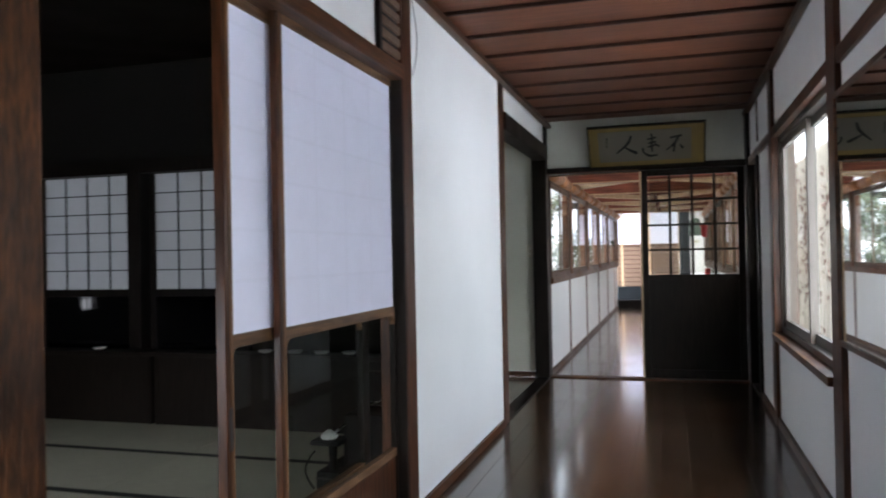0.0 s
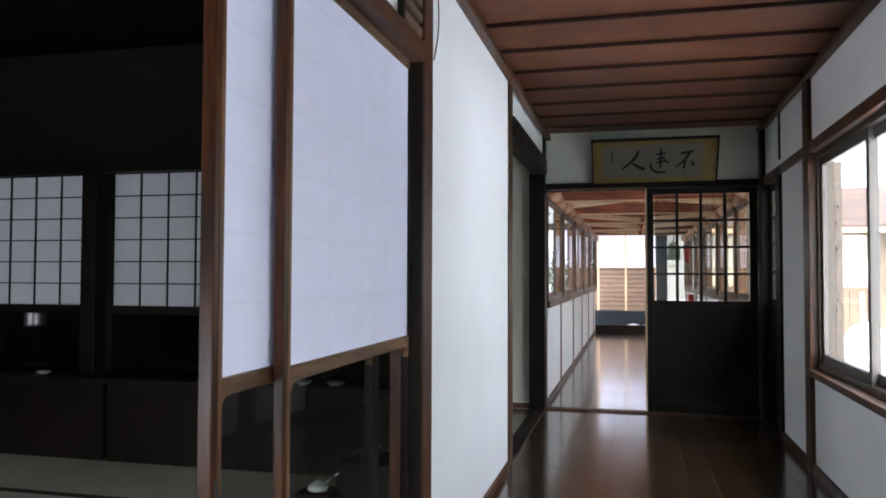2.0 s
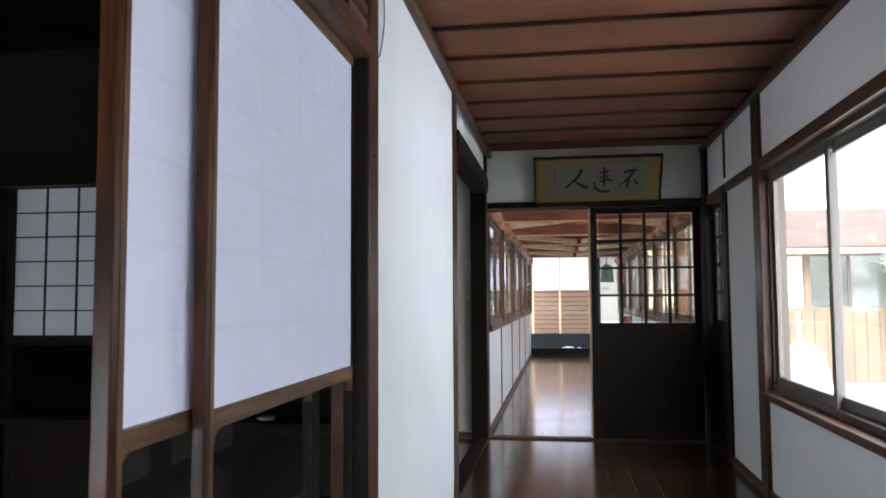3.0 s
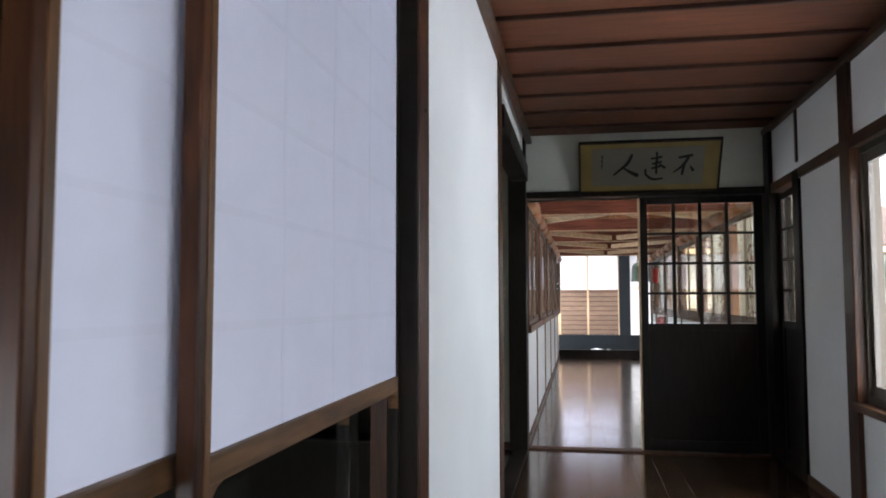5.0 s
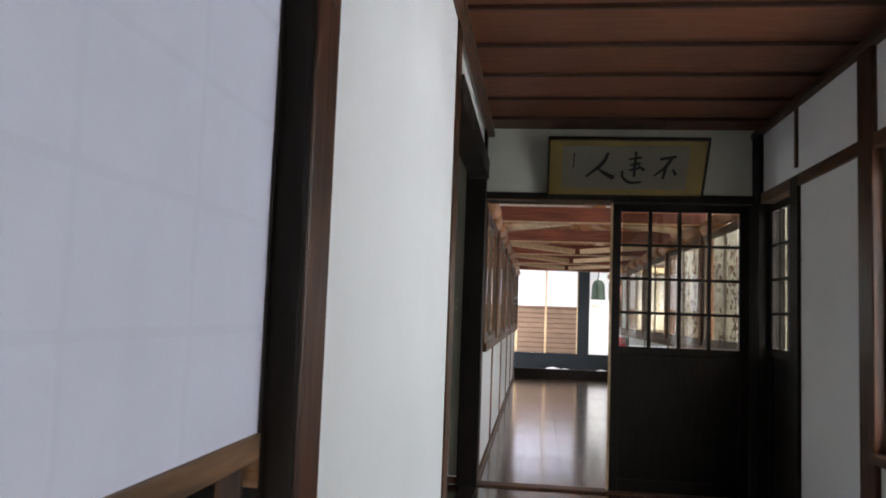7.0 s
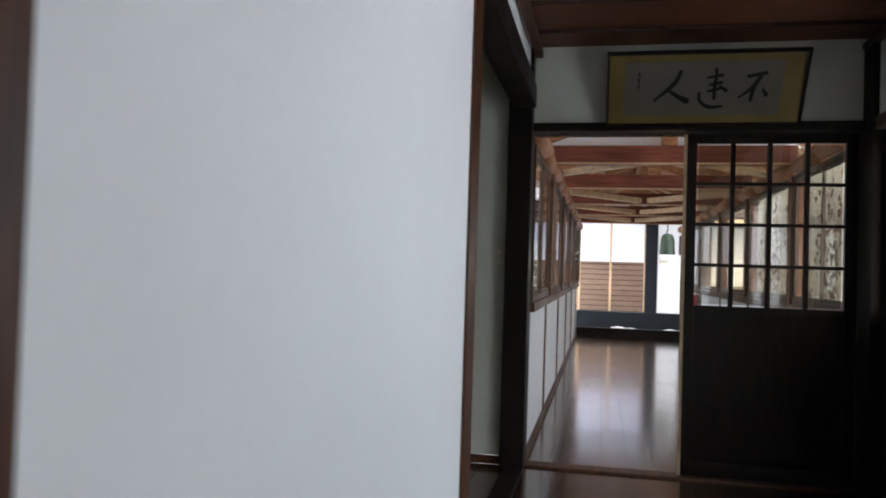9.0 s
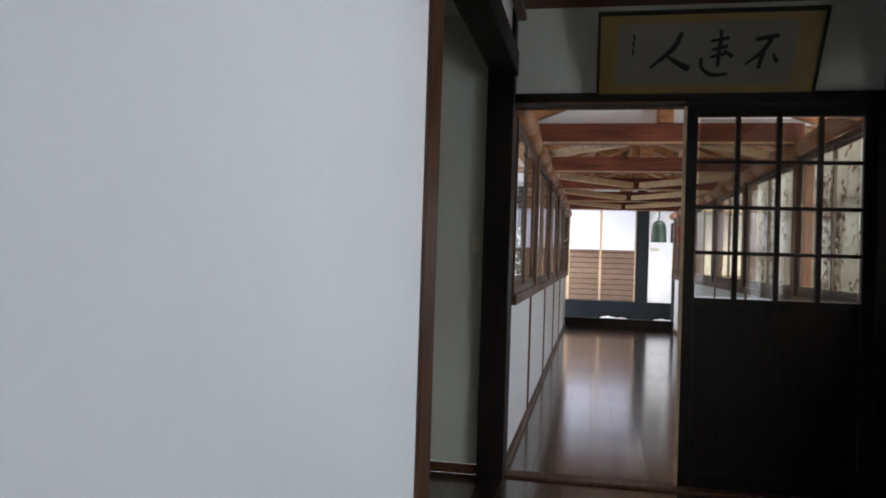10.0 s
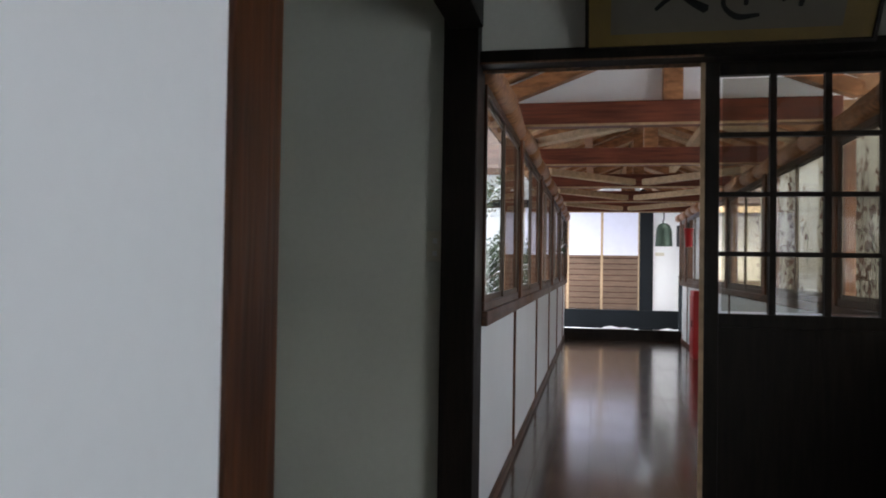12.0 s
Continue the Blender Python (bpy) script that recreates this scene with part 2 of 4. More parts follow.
# west wall: sliding screens, white plaster, side passage
setting("wall_west", boxes(
    (WL - 0.14, WL, 3.33, 5.145, 0, ZC + 0.1),
    (WL - 0.14, WL - 0.02, YB, 3.205, 1.98, ZC + 0.1),
    (WL - 0.14, WL - 0.002, YB, 1.03, 0, 1.98),
    (WL - 0.10, WL - 0.02, 5.145, YE, 2.15, ZC + 0.1)), PLASTER, "white plastered corridor wall beside the paper screens", "wall")
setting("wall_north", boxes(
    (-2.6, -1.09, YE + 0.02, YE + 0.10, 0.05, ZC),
    (WL, WR, YE + 0.02, YE + 0.10, 1.96, ZC + 0.4)), GREY_PLASTER, "grey plaster end wall above the sliding door", "wall")
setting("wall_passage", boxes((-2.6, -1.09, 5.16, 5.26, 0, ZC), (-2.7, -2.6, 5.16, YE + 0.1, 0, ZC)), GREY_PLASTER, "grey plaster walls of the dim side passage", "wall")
setting("wall_south", B(WL - 0.14, WR + 0.14, YB - 0.1, YB, 0, ZC + 0.1), PLASTER, "plain white plaster wall closing the corridor", "wall")

# east wall: rear window added for light, mirror bay, window, door bay
W0, W1, WZ0, WZ1 = 3.66, 5.42, 0.62, 1.88
D0, D1 = 6.56, 7.12
setting("wall_east", boxes(
    (WR, WR + 0.12, YB, YE + 0.1, 1.95, ZC + 0.1),
    (WR, WR + 0.12, W0 - 0.1, W1 + 0.1, 0, WZ0 - 0.03), (WR, WR + 0.12, W1 + 0.1, D0 - 0.08, 0, 1.95),
    (WR, WR + 0.12, 1.4, W0 - 0.1, 0, 1.95),
    (WR, WR + 0.12, YB, 1.4, 0, 0.55), (WR, WR + 0.12, YB, -1.9, 0.55, 1.95)), PLASTER,
    "white plaster wall with a wide window and dark timber", "wall")

# ceiling of boards with dark battens across
bm = bmesh.new()
y = 6.945 - 0.447 * 21
while y < YE:
    box(bm, WL - 0.02, WR + 0.02, y, min(y + 0.443, YE + 0.02), ZC + 0.02, ZC + 0.04)
    y += 0.447
setting("ceiling", bm, CEILING_WOOD, "reddish brown board ceiling of the corridor", "ceiling")
bm = bmesh.new()
for i in range(21):
    box(bm, WL, WR, 6.945 - 0.447 * i - 0.011, 6.945 - 0.447 * i + 0.011, ZC - 0.002, ZC + 0.019, bevel=0.004)
setting("ceiling_battens", bm, BATTEN, "dark thin battens across the board ceiling", "ceiling")
setting("ceiling_trim", boxes((WL, WL + 0.045, YB, YE, ZC - 0.045, ZC - 0.013), (WR - 0.045, WR, YB, YE, ZC - 0.045, ZC - 0.013)), BROWN_Y,
        "brown wooden moulding between walls and ceiling", "trim")
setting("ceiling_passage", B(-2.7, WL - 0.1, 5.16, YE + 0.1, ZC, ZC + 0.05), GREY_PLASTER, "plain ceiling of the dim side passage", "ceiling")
# unseen roof; its overhangs are set to cut or admit sky light
setting("roof_deck", boxes((-6.4, 1.75, 1.6, YE + 0.05, ZC + 0.35, ZC + 0.45), (-6.4, 1.05, YB - 0.4, 1.599, ZC + 0.35, ZC + 0.45)), ROOF, "unseen brown roof over corridor and room, eaves sized for light", "roof")

# ---- corridor timber ----
def post(x0, x1, y0, y1, z0, z1, mat, label, name="post"):
    return tagged(part(name, B(x0, x1, y0, y1, z0, z1, bevel=0.006), mat), label, "post", "corridor posts", "structure")


post(WL - 0.12, WL + 0.006, 3.205, 3.33, 0, ZC, BROWN, "reddish brown wooden post beside the paper screens")
post(WL - 0.16, WL, 1.03, 1.21, 0, ZC, OLD_POST, "reddish brown wooden post at the room's opening")
post(WL - 0.12, WL + 0.008, 5.145, 5.30, 0, ZC, BROWN, "reddish brown post at the end of the white wall")
post(-1.085, WL, 7.17, YE + 0.12, 0, ZC, DARK, "dark corner post beside the sliding door")
post(WR - 0.025, WR + 0.121, 5.48, 5.63, 0, ZC, BROWN, "reddish brown post beside the corridor window")
post(WR - 0.025, WR + 0.121, 3.42, 3.60, 0, ZC, BROWN, "dark brown post between mirror and window")
post(WR - 0.02, WR + 0.121, 6.43, 6.56, 0, 1.95, DARK, "dark jamb of the side door")
post(WR - 0.012, WR + 0.05, 6.47, 6.51, 2.0, ZC, BROWN, "thin brown stud in the upper wall")
post(WR - 0.03, WR + 0.10, 7.12, YE + 0.12, 0, ZC, DARK, "dark corner post beside the lattice doors")
# near-black strip holds the shade of the gap between screen and post
post(WL - 0.075, WL + 0.002, 3.199, 3.205, 0, 1.925, DARK, "dark strip put in for the post's shaded side")
setting("rail_east", boxes((WR - 0.018, WR + 0.122, YB, 3.42, 1.89, 1.955), (WR - 0.018, WR + 0.122, 3.60, 5.48, 1.89, 1.955), (WR - 0.018, WR + 0.122, 5.63, 7.12, 1.89, 1.955), bevel=0.004), BROWN_Y, "brown wooden rail along the wall above the window", "trim")
setting("lintel_screens", boxes((WL - 0.15, WL + 0.016, 1.21, 3.199, 1.925, 1.987), bevel=0.004), BROWN_Y, "brown grooved lintel above the paper screens", "trim")
setting("lintel_passage", B(WL - 0.11, WL + 0.02, 5.30, 7.17, 2.03, 2.155, bevel=0.004), DARK, "dark wooden lintel over the side passage", "trim")
setting("lintel_door", boxes((WL, WR - 0.03, YE - 0.03, YE + 0.12, 1.90, 1.955), bevel=0.004), DARK, "dark wooden lintel above the sliding door", "trim")
setting("baseboard", boxes((WL, WL + 0.018, 3.33, 5.145, 0.0, 0.05), (WR - 0.018, WR, 5.63, 6.43, 0, 0.06), (WR - 0.018, WR, 3.60, 5.48, 0, 0.06), (WR - 0.018, WR, 1.4, 3.42, 0, 0.06),
                           (-2.6, -1.09, YE - 0.002, YE + 0.02, 0, 0.05), bevel=0.003), BROWN_Y, "brown baseboard along the foot of the walls", "baseboard")
setting("threshold_screens", boxes((WL - 0.15, WL + 0.02, 1.21, 3.199, -0.02, 0.012), bevel=0.003), EDGE_Y, "worn grooved wooden sill under the paper screens", "threshold")
setting("threshold_door", boxes((WL, WR - 0.03, YE - 0.005, YE + 0.11, -0.02, 0.012), bevel=0.003), BROWN_Y, "worn wooden track under the sliding door", "threshold")
setting("threshold_side", B(WR - 0.02, WR + 0.121, 6.56, 7.12, -0.1, 0.02, bevel=0.003), DARK, "dark sill under the side door", "threshold")
setting("threshold_passage", boxes((WL - 0.11, WL, 5.30, 7.17, -0.02, 0.010), bevel=0.003), DARK, "dark wooden sill to the side passage", "threshold")

# vent of dark slats above the screens
vent = thing("transom_vent", (WL, 3.12, 1.99), "dark slatted transom vent above the paper screens", "vent")
part("frame", boxes((WL - 0.018, WL + 0.004, 2.95, 2.975, 1.988, ZC)), DARK, vent)
# dark sheet put in as the shade seen between the slats
part("backing", B(WL - 0.0195, WL - 0.016, 2.975, 3.204, 1.988, ZC), DARK, vent, "dark sheet for the shade between the slats")
for i in range(7):
    bm = bmesh.new()
    beam(bm, (WL - 0.008, 2.975, 2.03 + 0.053 * i), (WL - 0.008, 3.204, 2.03 + 0.053 * i), 0.014, 0.034, 0.003)
    part("slat", bm, SLAT_WOOD, vent, "weathered greyish slat")


# ---- paper screens ----
def fillet(x0, x1, cy, sy, z1, r):
    """The rounded inner corner of a sash: a square corner less a quarter circle."""
    bm = bmesh.new()
    pts = [(cy, z1), (cy, z1 - r)] + [(cy + sy * r * (1 - math.cos(a)), z1 - r + r * math.sin(a)) for a in (0.3, 0.7, 1.1, 1.45)] + [(cy + sy * r, z1)]
    f = [[bm.verts.new((x, a, b)) for a, b in pts] for x in (x0, x1)]
    bm.faces.new(f[0]), bm.faces.new(f[1][::-1])
    for i in range(len(pts)):
        j = (i + 1) % len(pts)
        bm.faces.new((f[0][i], f[0][j], f[1][j], f[1][i]))
    bmesh.ops.recalc_face_normals(bm, faces=bm.faces)
    return bm


LATTICE_Z, LATTICE_N = (1.095, 1.245, 1.395, 1.545, 1.695, 1.845), 4


def screen(y0, y1, x, label, stile=0.06, end=0.06, h=0.017, wood=BROWN):
    s = thing("paper_screen", (x, (y0 + y1) / 2, 0.012), label, "sliding screen", "paper screens")
    for a, b in ((y0, y0 + stile), (y1 - end, y1)):
        # end stiles take near-black wood: the shade they stand in, put into colour
        st = part("stile", B(x - h, x + h - 0.002, a, b, 0.012, 1.93, bevel=0.003), wood if 0.02 < b - a < 0.05 else DARK, s)
        if 0.02 < b - a < 0.05:
            # paler wood stands for the light caught on this part of the stile
            part("worn_face", B(x + h - 0.002, x + h, a + 0.55 * (b - a), b, 0.012, 1.93), EDGE, st, "paler strip for the lit part of the stile")
    for a, b, n in ((1.895, 1.929, "top_rail"), (0.905, 0.943, "middle_rail"), (0.30, 0.335, "lower_rail"), (0.012, 0.06, "bottom_rail")):
        part(n, B(x - h + 0.001, x + h - 0.001, y0 + stile, y1 - end, a, b, bevel=0.003), EDGE_Y, s)
    for sy, cy in ((1, y0 + stile), (-1, y1 - end)):
        part("corner_fillet", fillet(x - 0.012, x + 0.012, cy, sy, 0.905, 0.04), EDGE, s)
    part("paper", B(x + 0.004, x + 0.006, y0 + stile, y1 - end, 0.943, 1.895), PAPER, s, "taut white paper")
    bars = [B(x - 0.010, x + 0.001, y0 + stile, y1 - end, z - 0.005, z + 0.005) for z in LATTICE_Z]
    bars += [B(x - 0.011, x, y - 0.006, y + 0.006, 0.943, 1.895) for y in np.linspace(y0 + stile, y1 - end, LATTICE_N + 1)[1:-1]]
    for b in bars:
        part("lattice_bar", b, EDGE, s)
    # darker strips tint in the faint shadow of the bars behind the paper
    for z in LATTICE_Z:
        part("glued_strip", B(x + 0.006, x + 0.0062, y0 + stile, y1 - end, z - 0.006, z + 0.006), BAR_SHADE_PAPER, s, "strip tinted with the shade of a bar behind")
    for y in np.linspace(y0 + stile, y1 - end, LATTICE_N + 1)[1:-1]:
        part("glued_strip", B(x + 0.006, x + 0.0063, y - 0.006, y + 0.006, 0.943, 1.895), BAR_SHADE_PAPER, s, "strip tinted with the shade of a bar behind")
    g = part("glass", B(x - 0.002, x + 0.002, y0 + stile, y1 - end, 0.335, 0.905), DIM_GLASS, s, "clear lower pane")
    g.visible_shadow = False
    part("lower_board", B(x - 0.006, x + 0.006, y0 + stile, y1 - end, 0.06, 0.30), BROWN, s)
    return s


front = screen(2.175, 3.198, WL - 0.0545, "white paper sliding screen with glass lower pane, closed", 0.034, 0.018, 0.0135)
back = screen(1.937, 2.98, WL - 0.098, "white paper sliding screen standing behind another, half open", 0.035, 0.06, 0.017, BROWN)
part("finger_pull", B(WL - 0.0815, WL - 0.079, 1.945, 1.961, 0.62, 0.74), BLACK, back, "dark recessed pull")

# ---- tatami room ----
BLACKED_GLASS = material("blacked_glass", (0.004, 0.004, 0.005), 0.05, spec=0.5)
RX = -5.6
setting("floor_room", B(RX, WL - 0.15, 0.2, 4.93, -0.12, -0.03), DARK, "dark floor bed under the tatami mats", "floor")
# wall colour is near black, holding the unlit room's shade
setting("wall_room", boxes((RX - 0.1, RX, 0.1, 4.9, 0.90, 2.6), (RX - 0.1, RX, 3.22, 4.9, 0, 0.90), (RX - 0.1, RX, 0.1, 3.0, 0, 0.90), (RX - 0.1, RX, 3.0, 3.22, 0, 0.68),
                           # gap in the south side: an unseen opening added to light the mats
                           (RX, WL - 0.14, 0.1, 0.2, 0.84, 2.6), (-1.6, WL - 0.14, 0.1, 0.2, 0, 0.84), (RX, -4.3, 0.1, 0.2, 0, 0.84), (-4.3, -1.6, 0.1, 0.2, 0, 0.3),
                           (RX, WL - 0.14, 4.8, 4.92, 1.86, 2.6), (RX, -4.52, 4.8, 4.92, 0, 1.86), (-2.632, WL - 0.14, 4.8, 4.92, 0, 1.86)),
        material("shaded_clay_wall", (0.0065, 0.0052, 0.0038), 0.95, stain=0.3, bump=0.2, dark=0.8), "brown clay walls of the tatami room, darkened to hold its shade", "wall")
setting("window_bars", boxes((RX - 0.06, RX - 0.04, 3.1, 3.115, 0.68, 0.90), (RX - 0.06, RX - 0.04, 3.0, 3.22, 0.785, 0.80)), DARK, "dark cross bars of a small low window", "window")
setting("threshold_room", B(RX, -2.3, 4.80, 4.93, -0.03, -0.001), DARK, "dark sill under the paper windows", "threshold")
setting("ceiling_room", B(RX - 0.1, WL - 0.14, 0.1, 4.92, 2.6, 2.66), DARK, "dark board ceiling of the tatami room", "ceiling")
post(-3.627, -3.518, 4.74, 4.93, 0, 1.86, DARK, "dark post between the paper windows")
setting("lintel_room", B(-4.6, -2.4, 4.74, 4.80, 1.80, 1.90), DARK, "dark lintel above the paper windows", "trim")
for k, (px0, px1) in enumerate(((-4.51, -3.63), (-3.515, -2.635))):
    w = thing("paper_window", ((px0 + px1) / 2, 4.86, 0), "backlit white paper window screen with dark lattice", "sliding screen", "paper windows of the room")
    cx0 = px0 + 0.045
    for a, b in ((px0, cx0), (px1 - 0.045, px1)):
        part("stile", B(a, b, 4.845, 4.875, 0, 1.86, bevel=0.003), DARK, w)
    for a, b in ((1.80, 1.86), (0.90, 0.955), (0.42, 0.46), (0.0, 0.05)):
        part("rail", B(cx0, px1 - 0.045, 4.846, 4.874, a, b), DARK, w)
    for i in range(1, 4):
        xx = cx0 + (px1 - px0 - 0.09) * i / 4
        part("lattice_bar", B(xx - 0.004, xx + 0.004, 4.847, 4.858, 0.955, 1.80), DARK, w)
    for i in range(1, 6):
        zz = 0.955 + 0.845 * i / 6
        part("lattice_bar", B(cx0, px1 - 0.045, 4.848, 4.857, zz - 0.004, zz + 0.004), DARK, w)
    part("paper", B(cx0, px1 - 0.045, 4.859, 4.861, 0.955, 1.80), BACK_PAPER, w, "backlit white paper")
    part("board", B(cx0, px1 - 0.045, 4.852, 4.866, 0.05, 0.42), DARK, w)
    # pane and sheet are black, standing for the darkness behind the glass
    part("lower_pane", B(cx0, px1 - 0.045, 4.858, 4.862, 0.46, 0.90), BLACKED_GLASS, w, "lower glass pane blacked for the dark behind it")
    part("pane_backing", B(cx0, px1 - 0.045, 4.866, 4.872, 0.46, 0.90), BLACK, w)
for i in range(3):
    for j in range(6):
        x1, y1 = WL - 0.16 - 1.545 * i, 4.795 - 0.765 * j
        x0, y0 = max(x1 - 1.54, RX), y1 - 0.762
        mat = thing("tatami_mat", ((x0 + x1) / 2, (y0 + y1) / 2, -0.03), "pale straw tatami mat with black cloth borders", "mat", "tatami mats")
        part("straw", B(x0, x1, y0 + 0.025, y1 - 0.025, -0.03, 0.0, bevel=0.004), TATAMI, mat)
        for a, b in ((y0, y0 + 0.025), (y1 - 0.025, y1)):
            part("border", B(x0, x1, a, b, -0.03, 0.001), CLOTH_EDGE, mat)

# low black stand with a tray, levers and a trailing cord, beside the screens
MATT = material("matt_black", (0.006, 0.006, 0.0065), 0.6, spec=0.2)
CHROME = material("chrome", (0.75, 0.76, 0.76), 0.25, metal=1.0)
stand = thing("telephone_stand", (-1.36, 3.73, 0), "black low stand with a telephone and trailing cord", "telephone stand")
part("case", B(-1.57, -1.16, 3.56, 3.90, 0.001, 0.09, bevel=0.015), MATT, stand)
part("case_trim", B(-1.572, -1.158, 3.558, 3.902, 0.055, 0.059), ALU_PALE, stand, "thin pale trim line")
part("column", B(-1.45, -1.12, 3.62, 3.88, 0.09, 0.37, bevel=0.03), MATT, stand)
part("tray", B(-1.585, -1.425, 3.53, 3.68, 0.225, 0.25, bevel=0.01), MATT, stand)
part("tray_neck", rod(bmesh.new(), (-1.50, 3.62, 0.09), (-1.50, 3.62, 0.226), 0.018, 0.025), MATT, stand)
bm = bmesh.new()
lathe(bm, [(0.04, 0.251), (0.045, 0.262), (0.028, 0.28), (0.012, 0.292)], (-1.51, 3.60, 0), 16)
part("receiver", bm, WHITE, stand, "white rounded top", True)
part("lever", rod(bmesh.new(), (-1.48, 3.61, 0.28), (-1.36, 3.65, 0.375), 0.006, 0.005, 8), CHROME, stand, "thin shiny lever")
part("lever", rod(bmesh.new(), (-1.37, 3.625, 0.405), (-1.25, 3.64, 0.44), 0.008, 0.006, 8), CHROME, stand, "thin shiny lever")
part("lever_base", rod(bmesh.new(), (-1.33, 3.64, 0.36), (-1.33, 3.635, 0.412), 0.01, 0.008, 8), MATT, stand)
bm = bmesh.new()
wire(bm, [(-1.56 - 0.055 * math.sin(a), 3.54, 0.20 - 0.19 * a / 3.0) for a in np.linspace(0, 3.0, 14)], 0.005)
part("cord", bm, MATT, stand)
for sx0, sx1 in ((-5.55, -3.40), (-3.39, -1.20)):
    sh = thing("low_shelf", ((sx0 + sx1) / 2, 4.74, 0), "dark low wooden shelf under the paper windows", "shelf", "low shelves")
    part("top", B(sx0, sx1, 4.57, 4.735, 0.50, 0.53, bevel=0.004), DARK, sh)
    for a in (sx0 + 0.01, sx1 - 0.04):
        part("side", B(a, a + 0.03, 4.70, 4.735, 0.001, 0.50), DARK, sh)
    part("front", B(sx0 + 0.04, sx1 - 0.04, 4.705, 4.72, 0.001, 0.50), DARK, sh)

for x in (-1.85, -2.05, -2.24, -2.46, -3.80):
    dish = thing("dish", (x, 4.645, 0.53), "pale flat glazed dish on the dark low shelf", "dish", "dishes on the shelf")
    part("bowl", lathe(bmesh.new(), [(0.025, 0.531), (0.04, 0.538), (0.05, 0.549), (0.048, 0.551), (0.036, 0.541), (0.01, 0.537)], (x, 4.645, 0), 20), WHITE, dish, smooth=True)

# ---- sliding lattice door at the end ----
def lattice_door(name, along, a0, a1, c, z1, label, glass_z=0.95, cols=4, rows=4, rim=0.062, mat=DARK):
    """A dark door leaf with a lattice of panes above and boards below, along x or along y."""
    def P(u0, u1, w0, w1, z0, z1, bevel=0.0):
        return B(u0, u1, c + w0, c + w1, z0, z1, bevel=bevel) if along == "x" else B(c + w0, c + w1, u0, u1, z0, z1, bevel=bevel)
    d = thing(name, ((a0 + a1) / 2, c, 0.012) if along == "x" else (c, (a0 + a1) / 2, 0.012), label, "sliding door", "lattice doors", "structure")
    for u0, u1 in ((a0, a0 + rim), (a1 - rim, a1)):
        part("stile", P(u0, u1, -0.018, 0.018, 0.012, z1, 0.004), mat, d)
    i0, i1 = a0 + rim, a1 - rim
    for z0, zz in ((z1 - 0.05, z1), (glass_z - 0.05, glass_z), (0.012, 0.09)):
        part("rail", P(i0, i1, -0.017, 0.017, z0, zz, 0.003), mat, d)
    for i in range(1, cols):
        u = i0 + (i1 - i0) * i / cols
        part("muntin", P(u - 0.012, u + 0.012, -0.014, 0.014, glass_z, z1 - 0.05), mat, d)
    for j in range(1, rows):
        z = glass_z + (z1 - 0.05 - glass_z) * j / rows
        part("muntin", P(i0, i1, -0.013, 0.013, z - 0.009, z + 0.009), mat, d)
    for i in range(cols):
        for j in range(rows):
            u0, u1 = i0 + (i1 - i0) * i / cols + 0.012, i0 + (i1 - i0) * (i + 1) / cols - 0.012
            z0, zz = glass_z + (z1 - 0.05 - glass_z) * j / rows + 0.009, glass_z + (z1 - 0.05 - glass_z) * (j + 1) / rows - 0.009
            g = part("pane", P(u0, u1, -0.0015, 0.0015, z0, zz), DOOR_GLASS, d)
            g.visible_shadow = False
    n = 5
    for i in range(n):
        u0, u1 = i0 + (i1 - i0) * i / n, i0 + (i1 - i0) * (i + 1) / n
        part("board", P(u0, u1, -0.008, 0.008, 0.09, glass_z - 0.05), mat, d)
    return d


door = lattice_door("door_1", "x", -0.105, 0.785, YE + 0.075, 1.90, "dark wooden sliding door with lattice panes, half open")
part("worn_edge", B(-0.114, -0.097, YE + 0.052, YE + 0.0565, 0.012, 1.90), PALE_BEAM, door, "worn bare edge of the stile")
setting("lintel_edge", boxes((WL, -0.114, YE + 0.052, YE + 0.0565, 1.885, 1.899), (WL, -0.114, YE - 0.034, YE - 0.0305, 1.90, 1.908)), EDGE_Y, "worn pale edges of the door lintel", "trim")
lattice_door("door_2", "y", D0, D1, WR + 0.05, 1.88, "dark wooden side door with lattice panes, closed", 0.98, 3, 4)

# ---- framed calligraphy ----
plaque = thing("framed_calligraphy", (-0.043, 7.20, 1.93), "gold-mounted framed calligraphy hanging tilted above the door", "framed calligraphy")
tilt = Matrix.Translation((-0.043, 7.205, 1.935)) @ Matrix.Rotation(radians(36), 4, "X")


def tilted(name, bm, mat, label=""):
    bm.transform(tilt)
    return part(name, bm, mat, plaque, label)


PW, PH = 0.503, 0.418
tilted("backing", B(-PW, PW, -0.004, 0.012, 0.0, PH), BLACK)
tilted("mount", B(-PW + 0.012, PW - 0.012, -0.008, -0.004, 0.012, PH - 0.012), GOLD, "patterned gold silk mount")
for r in ((-PW, PW, -0.018, -0.004, 0, 0.014), (-PW, PW, -0.018, -0.004, PH - 0.014, PH), (-PW, -PW + 0.014, -0.018, -0.004, 0.014, PH - 0.014), (PW - 0.014, PW, -0.018, -0.004, 0.014, PH - 0.014)):
    tilted("frame_bar", B(*r), DARK, "thin dark frame")
sheet = tilted("sheet", B(-0.41, 0.385, -0.0105, -0.008, 0.06, PH - 0.055), SCROLL, "aged paper sheet, darkened for the dim light over the door")


